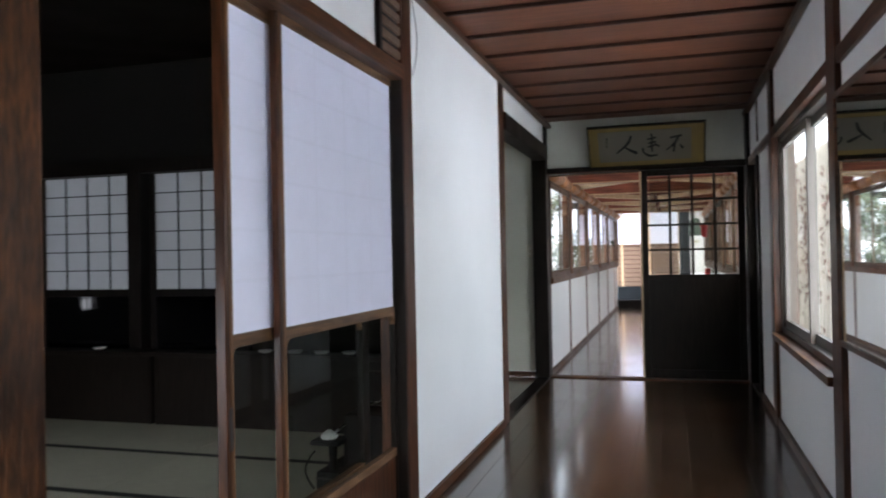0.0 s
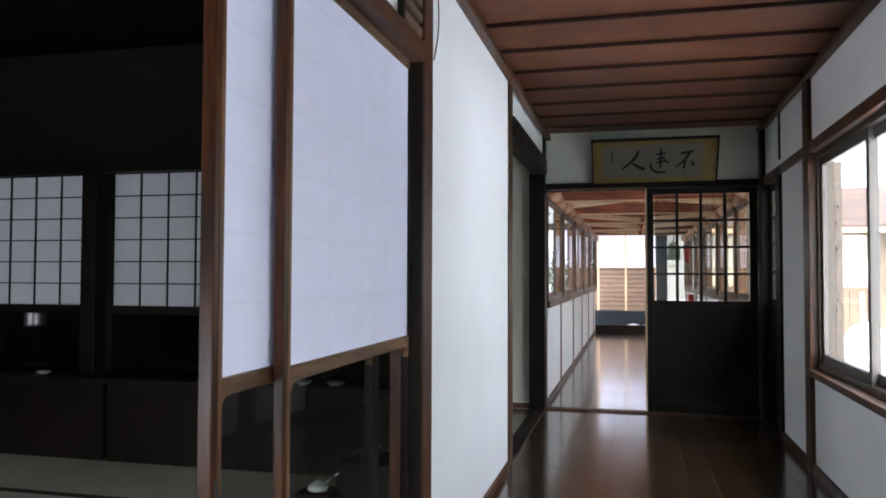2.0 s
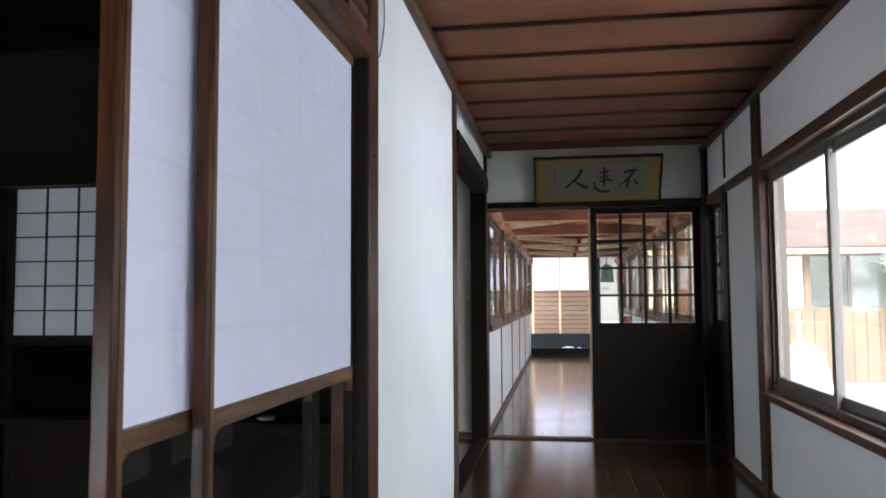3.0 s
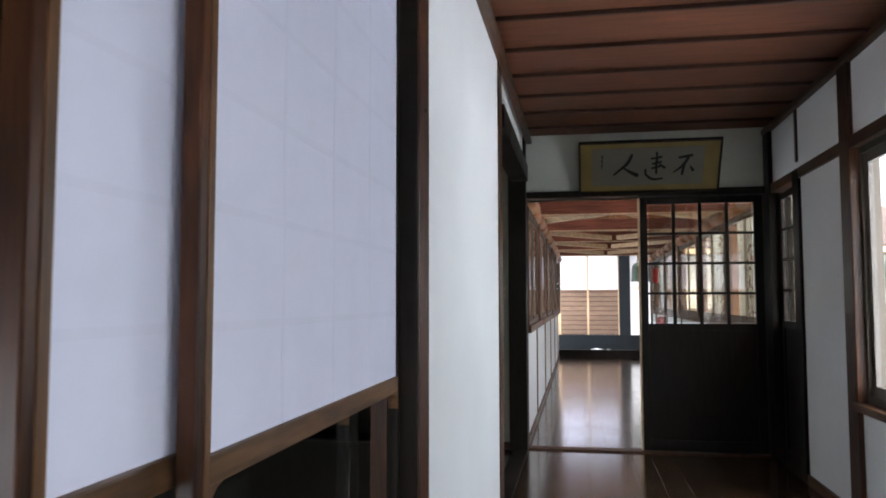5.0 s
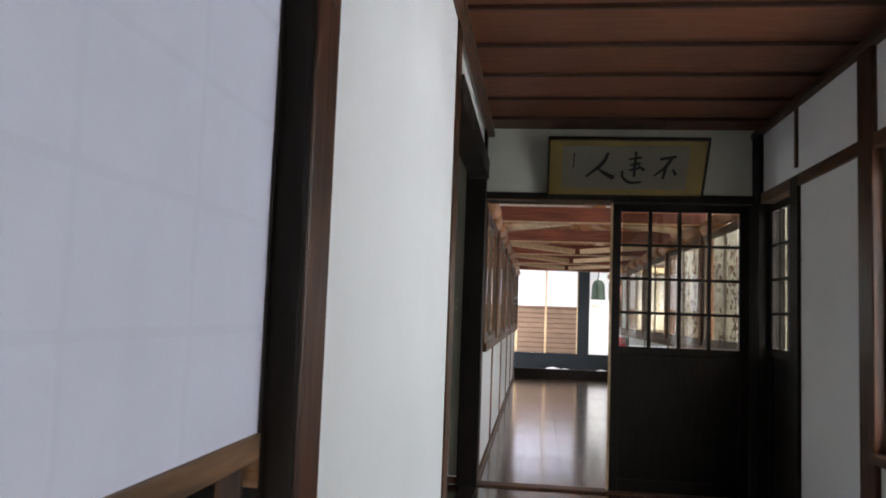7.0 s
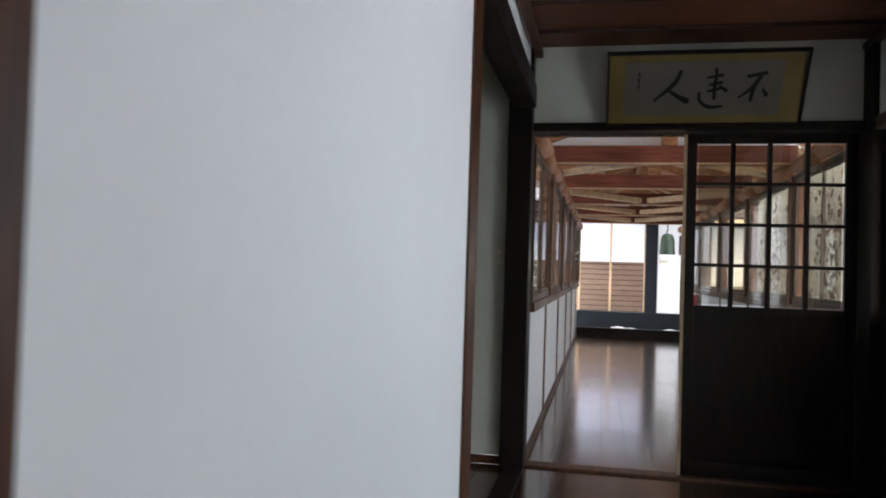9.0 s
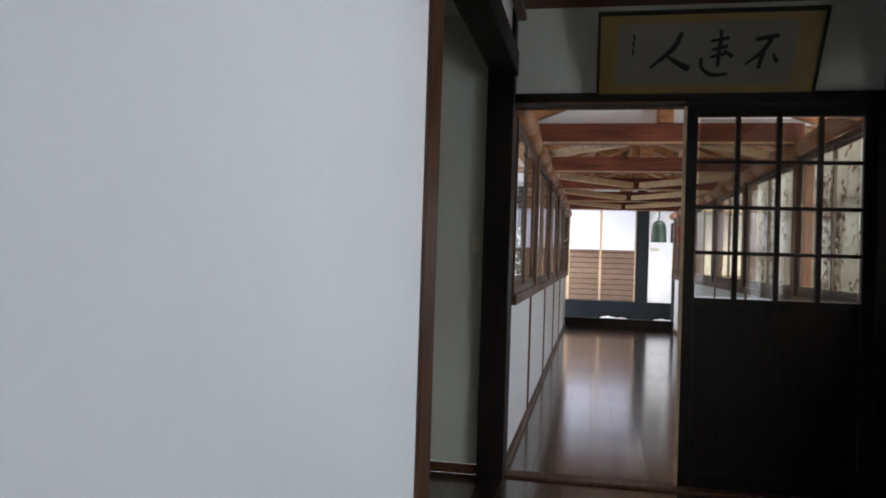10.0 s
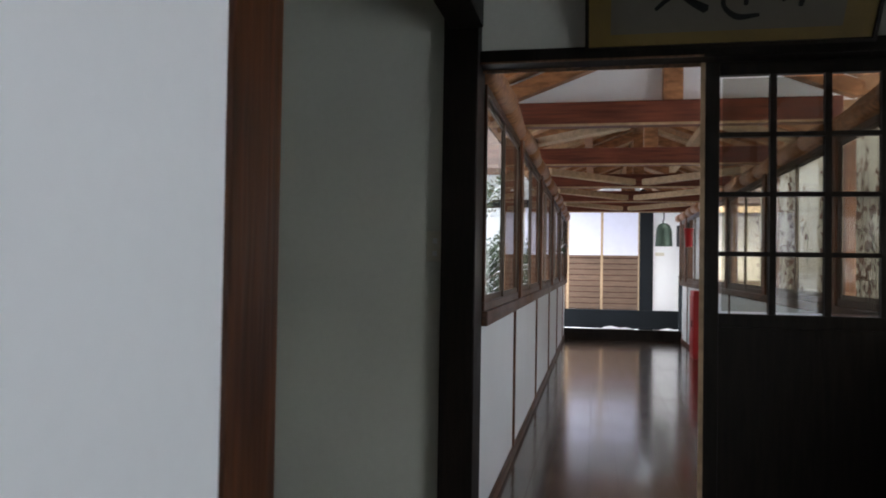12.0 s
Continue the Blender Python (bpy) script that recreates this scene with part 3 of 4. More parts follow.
def brush(bm, points, widths, lift):
    """One brush stroke on the sheet: a smooth ribbon through the points, swelling and thinning, with rounded ends."""
    pts = [Vector((x, 0, z)) for x, z in points]
    ends = [pts[0] * 2 - pts[1]] + pts + [pts[-1] * 2 - pts[-2]]
    line = []
    for k in range(1, len(ends) - 2):
        p0, p1, p2, p3 = ends[k - 1:k + 3]
        for q in range(6):
            u = q / 6
            c = 0.5 * (2 * p1 + (p2 - p0) * u + (2 * p0 - 5 * p1 + 4 * p2 - p3) * u * u + (3 * p1 - p0 - 3 * p2 + p3) * u ** 3)
            line.append((c, widths[k - 1] + (widths[k] - widths[k - 1]) * u))
    line.append((pts[-1], widths[-1]))
    rows = []
    for k, (c, w) in enumerate(line):
        d = (line[min(k + 1, len(line) - 1)][0] - line[max(k - 1, 0)][0]).normalized()
        n = Vector((-d.z, 0, d.x)) * w * 0.5
        w_end = d * w * 0.35 * (1 if k == len(line) - 1 else -1 if k == 0 else 0)
        rows.append([bm.verts.new((p.x, -0.0105 - lift * (0 if below else 1), p.z)) for p, below in ((c + n + w_end * 0.3, 0), (c + w_end, 0), (c - n + w_end * 0.3, 0), (c - n, 1), (c + n, 1))])
    for a, b in zip(rows, rows[1:]):
        for k in range(5):
            bm.faces.new((a[k], a[(k + 1) % 5], b[(k + 1) % 5], b[k]))
    bm.faces.new(rows[0][::-1]), bm.faces.new(rows[-1])


def character(strokes):
    bm = bmesh.new()
    for k, (points, widths) in enumerate(strokes):
        brush(bm, points, widths, 0.0008 + 0.0002 * k)
    bmesh.ops.recalc_face_normals(bm, faces=bm.faces)
    bm.transform(tilt)
    part("brush_writing", bm, INK, sheet)


# three characters in running script, 人 遠 不
character([([(-0.122, 0.312), (-0.155, 0.24), (-0.252, 0.148)], [0.02, 0.026, 0.014]),
           ([(-0.185, 0.208), (-0.135, 0.172), (-0.082, 0.142)], [0.012, 0.024, 0.032])])
character([([(0.052, 0.322), (0.056, 0.285)], [0.018, 0.014]), ([(0.014, 0.273), (0.088, 0.286)], [0.014, 0.018]),
           ([(0.024, 0.232), (0.086, 0.246)], [0.014, 0.018]), ([(0.056, 0.285), (0.052, 0.215), (0.054, 0.152)], [0.018, 0.02, 0.016]),
           ([(0.02, 0.196), (0.082, 0.212)], [0.014, 0.016]), ([(0.075, 0.228), (0.112, 0.198)], [0.012, 0.02]),
           ([(-0.024, 0.19), (-0.018, 0.145), (0.03, 0.108), (0.1, 0.112)], [0.016, 0.016, 0.022, 0.013])])
character([([(0.212, 0.276), (0.302, 0.293)], [0.02, 0.022]), ([(0.275, 0.275), (0.24, 0.215), (0.176, 0.158)], [0.022, 0.022, 0.01]),
           ([(0.248, 0.228), (0.236, 0.14)], [0.024, 0.018]), ([(0.292, 0.205), (0.312, 0.17)], [0.012, 0.024])])
character([([(-0.336, 0.31), (-0.332, 0.285)], [0.008, 0.01]), ([(-0.338, 0.275), (-0.334, 0.25)], [0.01, 0.008]), ([(-0.336, 0.24), (-0.338, 0.205)], [0.01, 0.005])])

# ---- corridor window ----
def sash_window(name, along, a0, a1, c, z0, z1, out, label, frame_mat, mat, leaf=0.035, deep=0.09, overlap=0.03, panes=(GLASS, GLASS)):
    """An aluminium or wooden window of two sliding sashes in a frame. out: +1 or -1, the outer side."""
    def P(u0, u1, w0, w1, zz0, zz1, bevel=0.0):
        w0, w1 = sorted((c + out * w0, c + out * w1))
        return B(w0, w1, u0, u1, zz0, zz1, bevel=bevel) if along == "y" else B(u0, u1, w0, w1, zz0, zz1, bevel=bevel)
    w = thing(name, (c, (a0 + a1) / 2, z0) if along == "y" else ((a0 + a1) / 2, c, z0), label, "window", "", "structure")
    for r in ((a0, a1, 0, deep, z0, z0 + 0.035), (a0, a1, 0, deep, z1 - 0.035, z1), (a0, a0 + 0.03, 0, deep, z0 + 0.035, z1 - 0.035), (a1 - 0.03, a1, 0, deep, z0 + 0.035, z1 - 0.035)):
        part("window_frame", P(*r, 0.003), frame_mat, w)
    mid = (a0 + a1) / 2
    for s0, s1, d, clear in ((a0 + 0.03, mid + overlap, deep * 0.5, panes[0]), (mid - overlap, a1 - 0.03, deep * 0.17, panes[1])):
        s = part("sash", P(s0, s1, d, d + deep * 0.27, z0 + 0.035, z0 + 0.035 + leaf), mat, w)
        for r in ((s0, s1, d, d + deep * 0.27, z1 - 0.035 - leaf, z1 - 0.035), (s0, s0 + leaf, d, d + deep * 0.27, z0 + 0.035 + leaf, z1 - 0.035 - leaf), (s1 - leaf, s1, d, d + deep * 0.27, z0 + 0.035 + leaf, z1 - 0.035 - leaf)):
            part("sash_bar", P(*r, 0.002), mat, s)
        g = part("pane", P(s0 + leaf, s1 - leaf, d + deep * 0.11, d + deep * 0.155, z0 + 0.035 + leaf, z1 - 0.035 - leaf), clear, s)
        g.visible_shadow = False
    return w


win = sash_window("window_1", "y", W0 - 0.06, W1 + 0.06, WR + 0.02, WZ0, 1.89, 1, "wide aluminium sliding window onto the snowy garden", ALUMINIUM, ALU_PALE, 0.05, overlap=0.045, panes=(HAZY_GLASS, FAINT_HAZE_GLASS))
sill = part("window_sill", B(WR - 0.045, WR + 0.115, 3.60, 5.48, WZ0 - 0.042, WZ0 - 0.003, bevel=0.005), BROWN_Y, win, "dark wooden sill")
part("worn_edge", B(WR - 0.047, WR - 0.028, 3.60, 5.48, WZ0 - 0.012, WZ0 - 0.0015, bevel=0.002), EDGE_Y, sill, "pale worn front edge")
# unseen rear window, added and sized to light the screens and walls
sash_window("window_2", "y", -1.9, 1.4, WR + 0.02, 0.55, 1.89, 1, "unseen aluminium sliding window added to light the corridor's rear part", ALUMINIUM, ALU_PALE, 0.05)

# ---- mirror ----
mirror = thing("wall_mirror", (WR, 2.6, 0.8), "large plain wall mirror leaning off the wall, thin frame", "mirror")
LEAN = Matrix.Translation((WR - 0.004, 1.83, 0)) @ Matrix.Rotation(radians(0.8), 4, "Z")


def leaning(name, x0, x1, y0, y1, z0, z1, mat):
    bm = B(x0, x1, y0, y1, z0, z1)
    bm.transform(LEAN)
    part(name, bm, mat, mirror)


leaning("mirror_glass", -0.012, -0.007, 0.02, 1.53, 0.80, 1.74, MIRROR)
leaning("backing", -0.006, 0.0, 0.02, 1.53, 0.80, 1.74, BLACK)
for y0, y1, z0, z1 in ((0, 1.55, 0.78, 0.80), (0, 1.55, 1.74, 1.76), (0, 0.02, 0.80, 1.74), (1.53, 1.55, 0.80, 1.74)):
    leaning("frame_bar", -0.018, 0.0, y0, y1, z0, z1, BROWN_Y)

# ---- light switch, cable ----
sw = thing("light_switch", (-1.125, YE + 0.015, 1.19), "ivory plastic double light switch on plaster", "light switch")
part("plate", B(-1.16, -1.092, YE + 0.012, YE + 0.019, 1.13, 1.25, bevel=0.003), IVORY, sw)
for z in (1.212, 1.162):
    part("button", B(-1.135, -1.117, YE + 0.006, YE + 0.012, z - 0.01, z + 0.01, bevel=0.002), WHITE, sw)
nail = thing("wall_nail", (WL + 0.006, 3.27, 1.62), "small pale nail head in the wooden post", "nail")
part("head", rod(bmesh.new(), (WL - 0.01, 3.27, 1.62), (WL + 0.012, 3.27, 1.62), 0.005), ALU_PALE, nail)
cable = thing("wall_cable", (WL, 3.55, 2.2), "thin dark cable hanging in a loop on the wall", "cable")
bm = bmesh.new()
wire(bm, [(WL + 0.006, 3.338 + 0.075 * math.sin(a), ZC - 0.05 - 0.36 * a / math.pi) for a in np.linspace(0, math.pi, 16)], 0.0022)
part("wire", bm, BLACK, cable)

# ---- gallery ----
POST_WOOD = material("gallery_post_wood", (0.22, 0.092, 0.042), 0.45, grain=(8, 8, 0.8), stain=0.4, bump=0.1, dark=0.45, spec=0.3)
GREY_WOOD = material("greyed_sash_wood", (0.16, 0.115, 0.08), 0.55, grain=(9, 9, 0.9), stain=0.35, bump=0.1, dark=0.6, spec=0.3)
BAYS = [7.42, 8.86, 10.62, 12.38, 14.14, 15.9, GY]
SILL, HEAD = 0.90, 1.86
for side, gx, out, wname in ((-1, GL, -1, "wall_gallery_west"), (1, GR, 1, "wall_gallery_east")):
    rows = [(min(gx, gx + out * 0.06), max(gx, gx + out * 0.06), 7.37, GY, 0, SILL - 0.03)]
    setting(wname, boxes(*rows), PLASTER, "white panelled lower wall of the covered gallery", "wall")
    x0, x1 = sorted((gx - out * 0.045, gx + out * 0.065))
    setting("sill_gallery", B(x0, x1, 7.37, GY, SILL - 0.03, SILL + 0.03, bevel=0.006), BROWN_Y, "brown wooden sill rail of the gallery windows", "trim")
    bx0, bx1 = sorted((gx - out * 0.018, gx))
    setting("baseboard_gallery", B(bx0, bx1, 7.37, GY, 0, 0.05), BROWN_Y, "brown baseboard along the gallery floor", "baseboard")
    # log wall plate, slightly crooked
    bm = bmesh.new()
    pts = [(gx - out * 0.015 + 0.012 * math.sin(3.1 * i + side), 7.37 + (GY + 0.5 - 7.37) * i / 14, 1.925 + 0.012 * math.sin(2.3 * i)) for i in range(15)]
    for a, b in zip(pts, pts[1:]):
        rod(bm, a, b, 0.062, 0.062, 12)
    tagged(part("wall_plate", bm, RAFTER, smooth=True), "rounded brown log plate along the gallery's eaves", "beam", "", "structure")
    for i, yb in enumerate(BAYS):
        if i == 0:
            continue
        tagged(part("post", B(x0, x1, yb - 0.055, yb + 0.055, SILL + 0.03, 1.88, bevel=0.006), POST_WOOD), "brown wooden gallery post between windows", "post", "gallery posts", "structure")
    for i, (ya, yb) in enumerate(zip(BAYS, BAYS[1:])):
        sash_window("window_gallery", "y", ya + (0.055 if i else -0.045), yb - 0.055, gx - out * 0.03, SILL + 0.03, HEAD, out, "brown wooden sliding window of the gallery", BROWN, GREY_WOOD, 0.026, 0.035, 0.015)
        sx0, sx1 = sorted((gx - out * 0.012, gx))
        if i:
            tagged(part("stud_cover", B(sx0, sx1, ya - 0.02, ya + 0.02, 0.05, SILL - 0.03), POST_WOOD), "thin brown strip between the white panels", "trim", "", "structure")

# open roof truss: tie beams, king posts, rafters and pale boarding
ROOF_BOARD = material("roof_boarding", (0.55, 0.29, 0.14), 0.55, grain=(6, 0.6, 6), stain=0.3, bump=0.1, dark=0.6, spec=0.3)
RIDGE, EAVE = 2.52, 2.14
MX = (GL + GR) / 2
bm = bmesh.new()
for s in (-1, 1):
    a, b = (MX, RIDGE + 0.07), (MX + s * 1.2, RIDGE + 0.07 - 0.38 * 1.2)
    v = [bm.verts.new((x, y, z + dz)) for dz in (0, 0.03) for x, z in (a, b) for y in (YE + 0.125, GY + 0.7)]
    for f in ((0, 1, 3, 2), (4, 6, 7, 5), (0, 4, 5, 1), (2, 3, 7, 6), (0, 2, 6, 4), (1, 5, 7, 3)):
        bm.faces.new([v[i] for i in f])
bmesh.ops.recalc_face_normals(bm, faces=bm.faces)
setting("ceiling_gallery", bm, ROOF_BOARD, "reddish brown boarding under the gallery roof", "ceiling")
bm = bmesh.new()
for s in (-1, 1):
    beam(bm, (MX, (7.38 + GY + 0.7) / 2, RIDGE + 0.13), (MX + s * 1.24, (7.38 + GY + 0.7) / 2, RIDGE + 0.13 - 0.38 * 1.24), GY + 0.7 - 7.38, 0.03)
setting("roof_gallery", bm, ROOF, "brown roof of the covered gallery", "roof")
truss = BAYS[1:-1]
for i, yb in enumerate(truss):
    tr = thing("roof_truss", (MX, yb, 1.94), "red-brown timber roof truss of the gallery", "roof truss", "gallery trusses", "structure")
    tie = part("tie_beam", boxes((GL, GR, yb - 0.055, yb + 0.055, 1.945, 2.085), bevel=0.008), BEAM, tr)
    part("bare_arris", beam(bmesh.new(), (GL + 0.02, yb - 0.053, 1.949), (GR - 0.02, yb - 0.053, 1.949), 0.012, 0.014, 0.003), PALE_BEAM, tie, "pale lower edge")
    part("king_post", B(MX - 0.055, MX + 0.055, yb - 0.05, yb + 0.05, 2.085, RIDGE - 0.02, bevel=0.006), RAFTER, tr)
    if i == 0:
        bm = bmesh.new()
        rim = [[bm.verts.new((x, y, z)) for x, z in ((MX - 1.0, 2.086), (MX + 1.0, 2.086), (MX + 1.0, RIDGE - 0.315), (MX, RIDGE + 0.064), (MX - 1.0, RIDGE - 0.315))] for y in (yb + 0.052, yb + 0.075)]
        bm.faces.new(rim[0]), bm.faces.new(rim[1][::-1])
        for k in range(5):
            bm.faces.new((rim[0][k], rim[1][k], rim[1][(k + 1) % 5], rim[0][(k + 1) % 5]))
        bmesh.ops.recalc_face_normals(bm, faces=bm.faces)
        part("infill", bm, PLASTER, tr, "white plaster panel above the beam")
    for s in (-1, 1):
        bm = bmesh.new()
        beam(bm, (MX + s * 0.05, yb, RIDGE - 0.04), (MX + s * 1.0, yb, EAVE - 0.02), 0.09, 0.09, 0.006)
        part("principal_rafter", bm, RAFTER, tr)
for s in (-1, 1):
    x, z = MX + s * 0.5, RIDGE - (RIDGE - EAVE) * 0.5
    tagged(part("purlin", B(x - 0.04, x + 0.04, 7.38, GY + 0.6, z - 0.02, z + 0.055, bevel=0.005), PALE_BEAM if s > 0 else RAFTER), "long timber purlin under the gallery roof", "beam", "", "structure")
tagged(part("ridge_beam", B(MX - 0.05, MX + 0.05, 7.38, GY + 0.6, RIDGE - 0.02, RIDGE + 0.07, bevel=0.006), RAFTER), "timber ridge beam under the gallery roof", "beam", "", "structure")
n = 0
for yb in np.arange(7.75, GY + 0.6, 0.45):
    for s in (-1, 1):
        bm = bmesh.new()
        beam(bm, (MX + s * 0.03, yb, RIDGE + 0.045), (MX + s * 1.16, yb, RIDGE + 0.045 - (RIDGE - EAVE) * 1.13), 0.045, 0.045)
        tagged(part("rafter", bm, PALE_BEAM if (n % 3 == 0) else RAFTER), "thin sawn rafter under the gallery roof", "rafter", "gallery rafters", "structure")
        n += 1
# horizontal braces, pale and newer, below the far trusses
for yb, s in [(y, s) for y in truss[2:] for s in (1, -1)]:
    bm = bmesh.new()
    beam(bm, (MX + s * 0.06, yb - 0.08, 1.995), (MX + s * 0.86, yb - 0.93, 2.005), 0.09, 0.06, 0.005)
    tagged(part("angle_brace", bm, PALE_BEAM), "pale pine angle brace between gallery trusses", "brace", "gallery braces", "structure")
setting("wall_gable", B(GL - 0.1, GR + 0.1, YE + 0.13, YE + 0.17, 2.02, 2.62), PLASTER, "white plaster gable above the sliding door", "wall")
for s in (-1, 1):
    bm = bmesh.new()
    beam(bm, (MX + s * 0.86, 9.56, 1.965), (MX + s * 0.26, 8.93, 1.965), 0.09, 0.045, 0.005)
    tagged(part("angle_brace", bm, PALE_BEAM), "pale pine corner brace between truss and wall plate", "brace", "gallery braces", "structure")
setting("step_gallery", B(GL - 0.1, GR + 0.1, GY, GY + 0.10, -0.2, 0.162, bevel=0.01), DARK, "worn wooden edge at the gallery's far end", "threshold")

# ---- far hall at the gallery's end ----
FY = 19.0
hall = thing("temple_hall", (0, FY, -0.6), "white hall with paper doors, dark posts and deep eaves", "building")
part("wall", boxes((0.56, 1.6, FY, FY + 0.12, -0.6, 3.25), (-5.0, -1.85, FY, FY + 0.12, -0.6, 3.25), (-1.85, 0.32, FY, FY + 0.12, 2.25, 3.25)), PLASTER, hall, "white plaster wall")
part("post", B(0.32, 0.56, FY - 0.06, FY + 0.12, -0.6, 2.6, bevel=0.01), SLATE, hall, "blue-black post")
part("post", B(-2.05, -1.85, FY - 0.06, FY + 0.12, -0.6, 2.6, bevel=0.01), SLATE, hall, "blue-black post")
part("sill_beam", B(-5.0, 1.6, FY - 0.10, FY + 0.02, 0.0, 0.345, bevel=0.01), SLATE, hall, "blue-black sill beam")
part("eaves_beam", B(-5.0, 1.6, FY - 0.08, FY + 0.02, 2.25, 2.40), SLATE, hall)
bm = bmesh.new()
beam(bm, (-1.7, FY - 1.55, 2.76), (-1.7, FY + 2.5, 4.36), 6.8, 0.12)
part("roof", bm, ROOF, hall, "brown tiled roof slope")
for x in np.arange(-4.6, 1.5, 0.42):
    bm = bmesh.new()
    beam(bm, (x, FY - 1.45, 2.70), (x, FY + 0.1, 3.31), 0.06, 0.08)
    part("eaves_rafter", bm, SLATE, hall)
for x0, x1 in ((-1.84, -1.0), (-1.0, -0.37), (-0.37, 0.315)):
    w = thing("paper_door", ((x0 + x1) / 2, FY + 0.03, 0.35), "white paper door with horizontal wooden lower slats", "sliding door", "hall doors")
    for a, b in ((x0, x0 + 0.022), (x1 - 0.022, x1)):
        part("stile", B(a, b, FY, FY + 0.035, 0.345, 2.25), PALE_BEAM, w)
    part("paper", B(x0 + 0.022, x1 - 0.022, FY + 0.015, FY + 0.02, 1.36, 2.25), PAPER, w, "white paper")
    part("rail", B(x0 + 0.022, x1 - 0.022, FY, FY + 0.034, 1.32, 1.36), SLAT_WOOD, w)
    # board coloured darker than the slats, so the gaps read as shade
    part("lower_board", B(x0 + 0.022, x1 - 0.022, FY + 0.02, FY + 0.03, 0.345, 1.32), BROWN, w)
    for i in range(9):
        z = 0.36 + 0.106 * i
        part("slat", B(x0 + 0.022, x1 - 0.022, FY + 0.004, FY + 0.022, z, z + 0.088), SLAT_WOOD, w)

bell = thing("bronze_bell", (0.65, 17.8, 1.5), "green bronze bell hanging under the eaves", "bell")
bell_body = part("body", lathe(bmesh.new(), [(0.118, 1.505), (0.142, 1.505), (0.143, 1.53), (0.135, 1.62), (0.13, 1.74), (0.12, 1.81), (0.095, 1.865), (0.06, 1.89), (0.02, 1.90)], (0.65, 17.8, 0)), BRONZE, bell, smooth=True)
part("hanger", wire(bmesh.new(), [(0.65, 17.8, 1.88), (0.63, 17.8, 1.92), (0.65, 17.8, 1.96), (0.65, 17.8, 2.60)], 0.012), IRON, bell)
part("bell_beam", B(-0.2, 1.5, 17.75, 17.85, 2.56, 2.66), SLATE, bell)
part("band", lathe(bmesh.new(), [(0.134, 1.60), (0.136, 1.60), (0.136, 1.62), (0.134, 1.62)], (0.65, 17.8, 0)), BRONZE, bell_body)
note = thing("paper_notice", (0.66, FY - 0.01, 1.38), "small pale notice fixed to the white wall", "notice")
part("card", B(0.60, 0.76, FY - 0.012, FY - 0.004, 1.36, 1.42), IVORY, note)
small_bell = thing("wall_lantern", (0.92, 17.8, 1.5), "small dark hanging lantern beside the bell", "lantern")
part("body", B(0.86, 0.99, 17.74, 17.87, 1.50, 1.86, bevel=0.02), IRON, small_bell)
part("hook", wire(bmesh.new(), [(0.92, 17.8, 1.86), (0.92, 17.8, 2.58)], 0.008), IRON, small_bell)
newel = thing("railing_post", (0.9, 17.4, -0.4), "dark railing post with a rounded knob", "railing post")
part("shaft", B(0.86, 0.97, 17.35, 17.46, -0.6, 0.95, bevel=0.01), SLATE, newel)
part("knob", lathe(bmesh.new(), [(0.045, 0.95), (0.06, 0.97), (0.065, 1.0), (0.04, 1.04), (0.01, 1.07)], (0.915, 17.405, 0), 14), SLATE, newel, smooth=True)
box_red = thing("fire_extinguisher_box", (0.755, 14.42, 0), "red metal fire extinguisher box on the gallery floor", "extinguisher box")
part("body", B(0.71, 0.80, 14.25, 14.6, 0.0, 0.85, bevel=0.012), RED, box_red)
part("door", B(0.704, 0.71, 14.28, 14.57, 0.06, 0.79, bevel=0.002), RED, box_red)
part("handle", B(0.695, 0.704, 14.31, 14.33, 0.40, 0.48), IRON, box_red)
ext = thing("fire_bucket", (0.74, 15.0, 1.3), "red metal fire bucket hung by the window", "bucket")
part("bucket", lathe(bmesh.new(), [(0.045, 1.42), (0.062, 1.66), (0.065, 1.66), (0.065, 1.665)], (0.735, 15.0, 0), 18), RED, ext, smooth=True)
part("handle", wire(bmesh.new(), [(0.735, 14.937, 1.66), (0.735, 14.96, 1.73), (0.735, 15.0, 1.76), (0.735, 15.04, 1.73), (0.735, 15.063, 1.66)], 0.005), IRON, ext)
part("hook", wire(bmesh.new(), [(0.735, 15.0, 1.76), (0.76, 15.0, 1.78), (0.80, 14.87, 1.78)], 0.006), IRON, ext)

# ---- outdoors ----
bm = bmesh.new()
bmesh.ops.create_grid(bm, x_segments=120, y_segments=120, size=1)
for v in bm.verts:
    x, y = math.copysign(abs(v.co.x) ** 3, v.co.x) * 900, math.copysign(abs(v.co.y) ** 3, v.co.y) * 900 + 8
    v.co = (x, y, -0.62 + 0.10 * noise.noise(Vector((x * 0.7, y * 0.7, 0))) )
setting("ground", bm, SNOW, "snow-covered garden ground reaching the horizon", "ground")

bm = bmesh.new()
for i in range(13):
    x = -1.7 + 0.25 * i
    bmesh.ops.create_icosphere(bm, subdivisions=2, radius=1, matrix=Matrix.Translation((x, 18.35 + 0.15 * math.sin(i * 2.1), -0.17 + 0.04 * math.sin(i * 1.3))) @ Matrix.Diagonal((0.3, 0.42, 0.22, 1)))
tagged(part("snow_bank", bm, SNOW, smooth=True), "white snow bank heaped before the hall", "snow", "", "stuff")

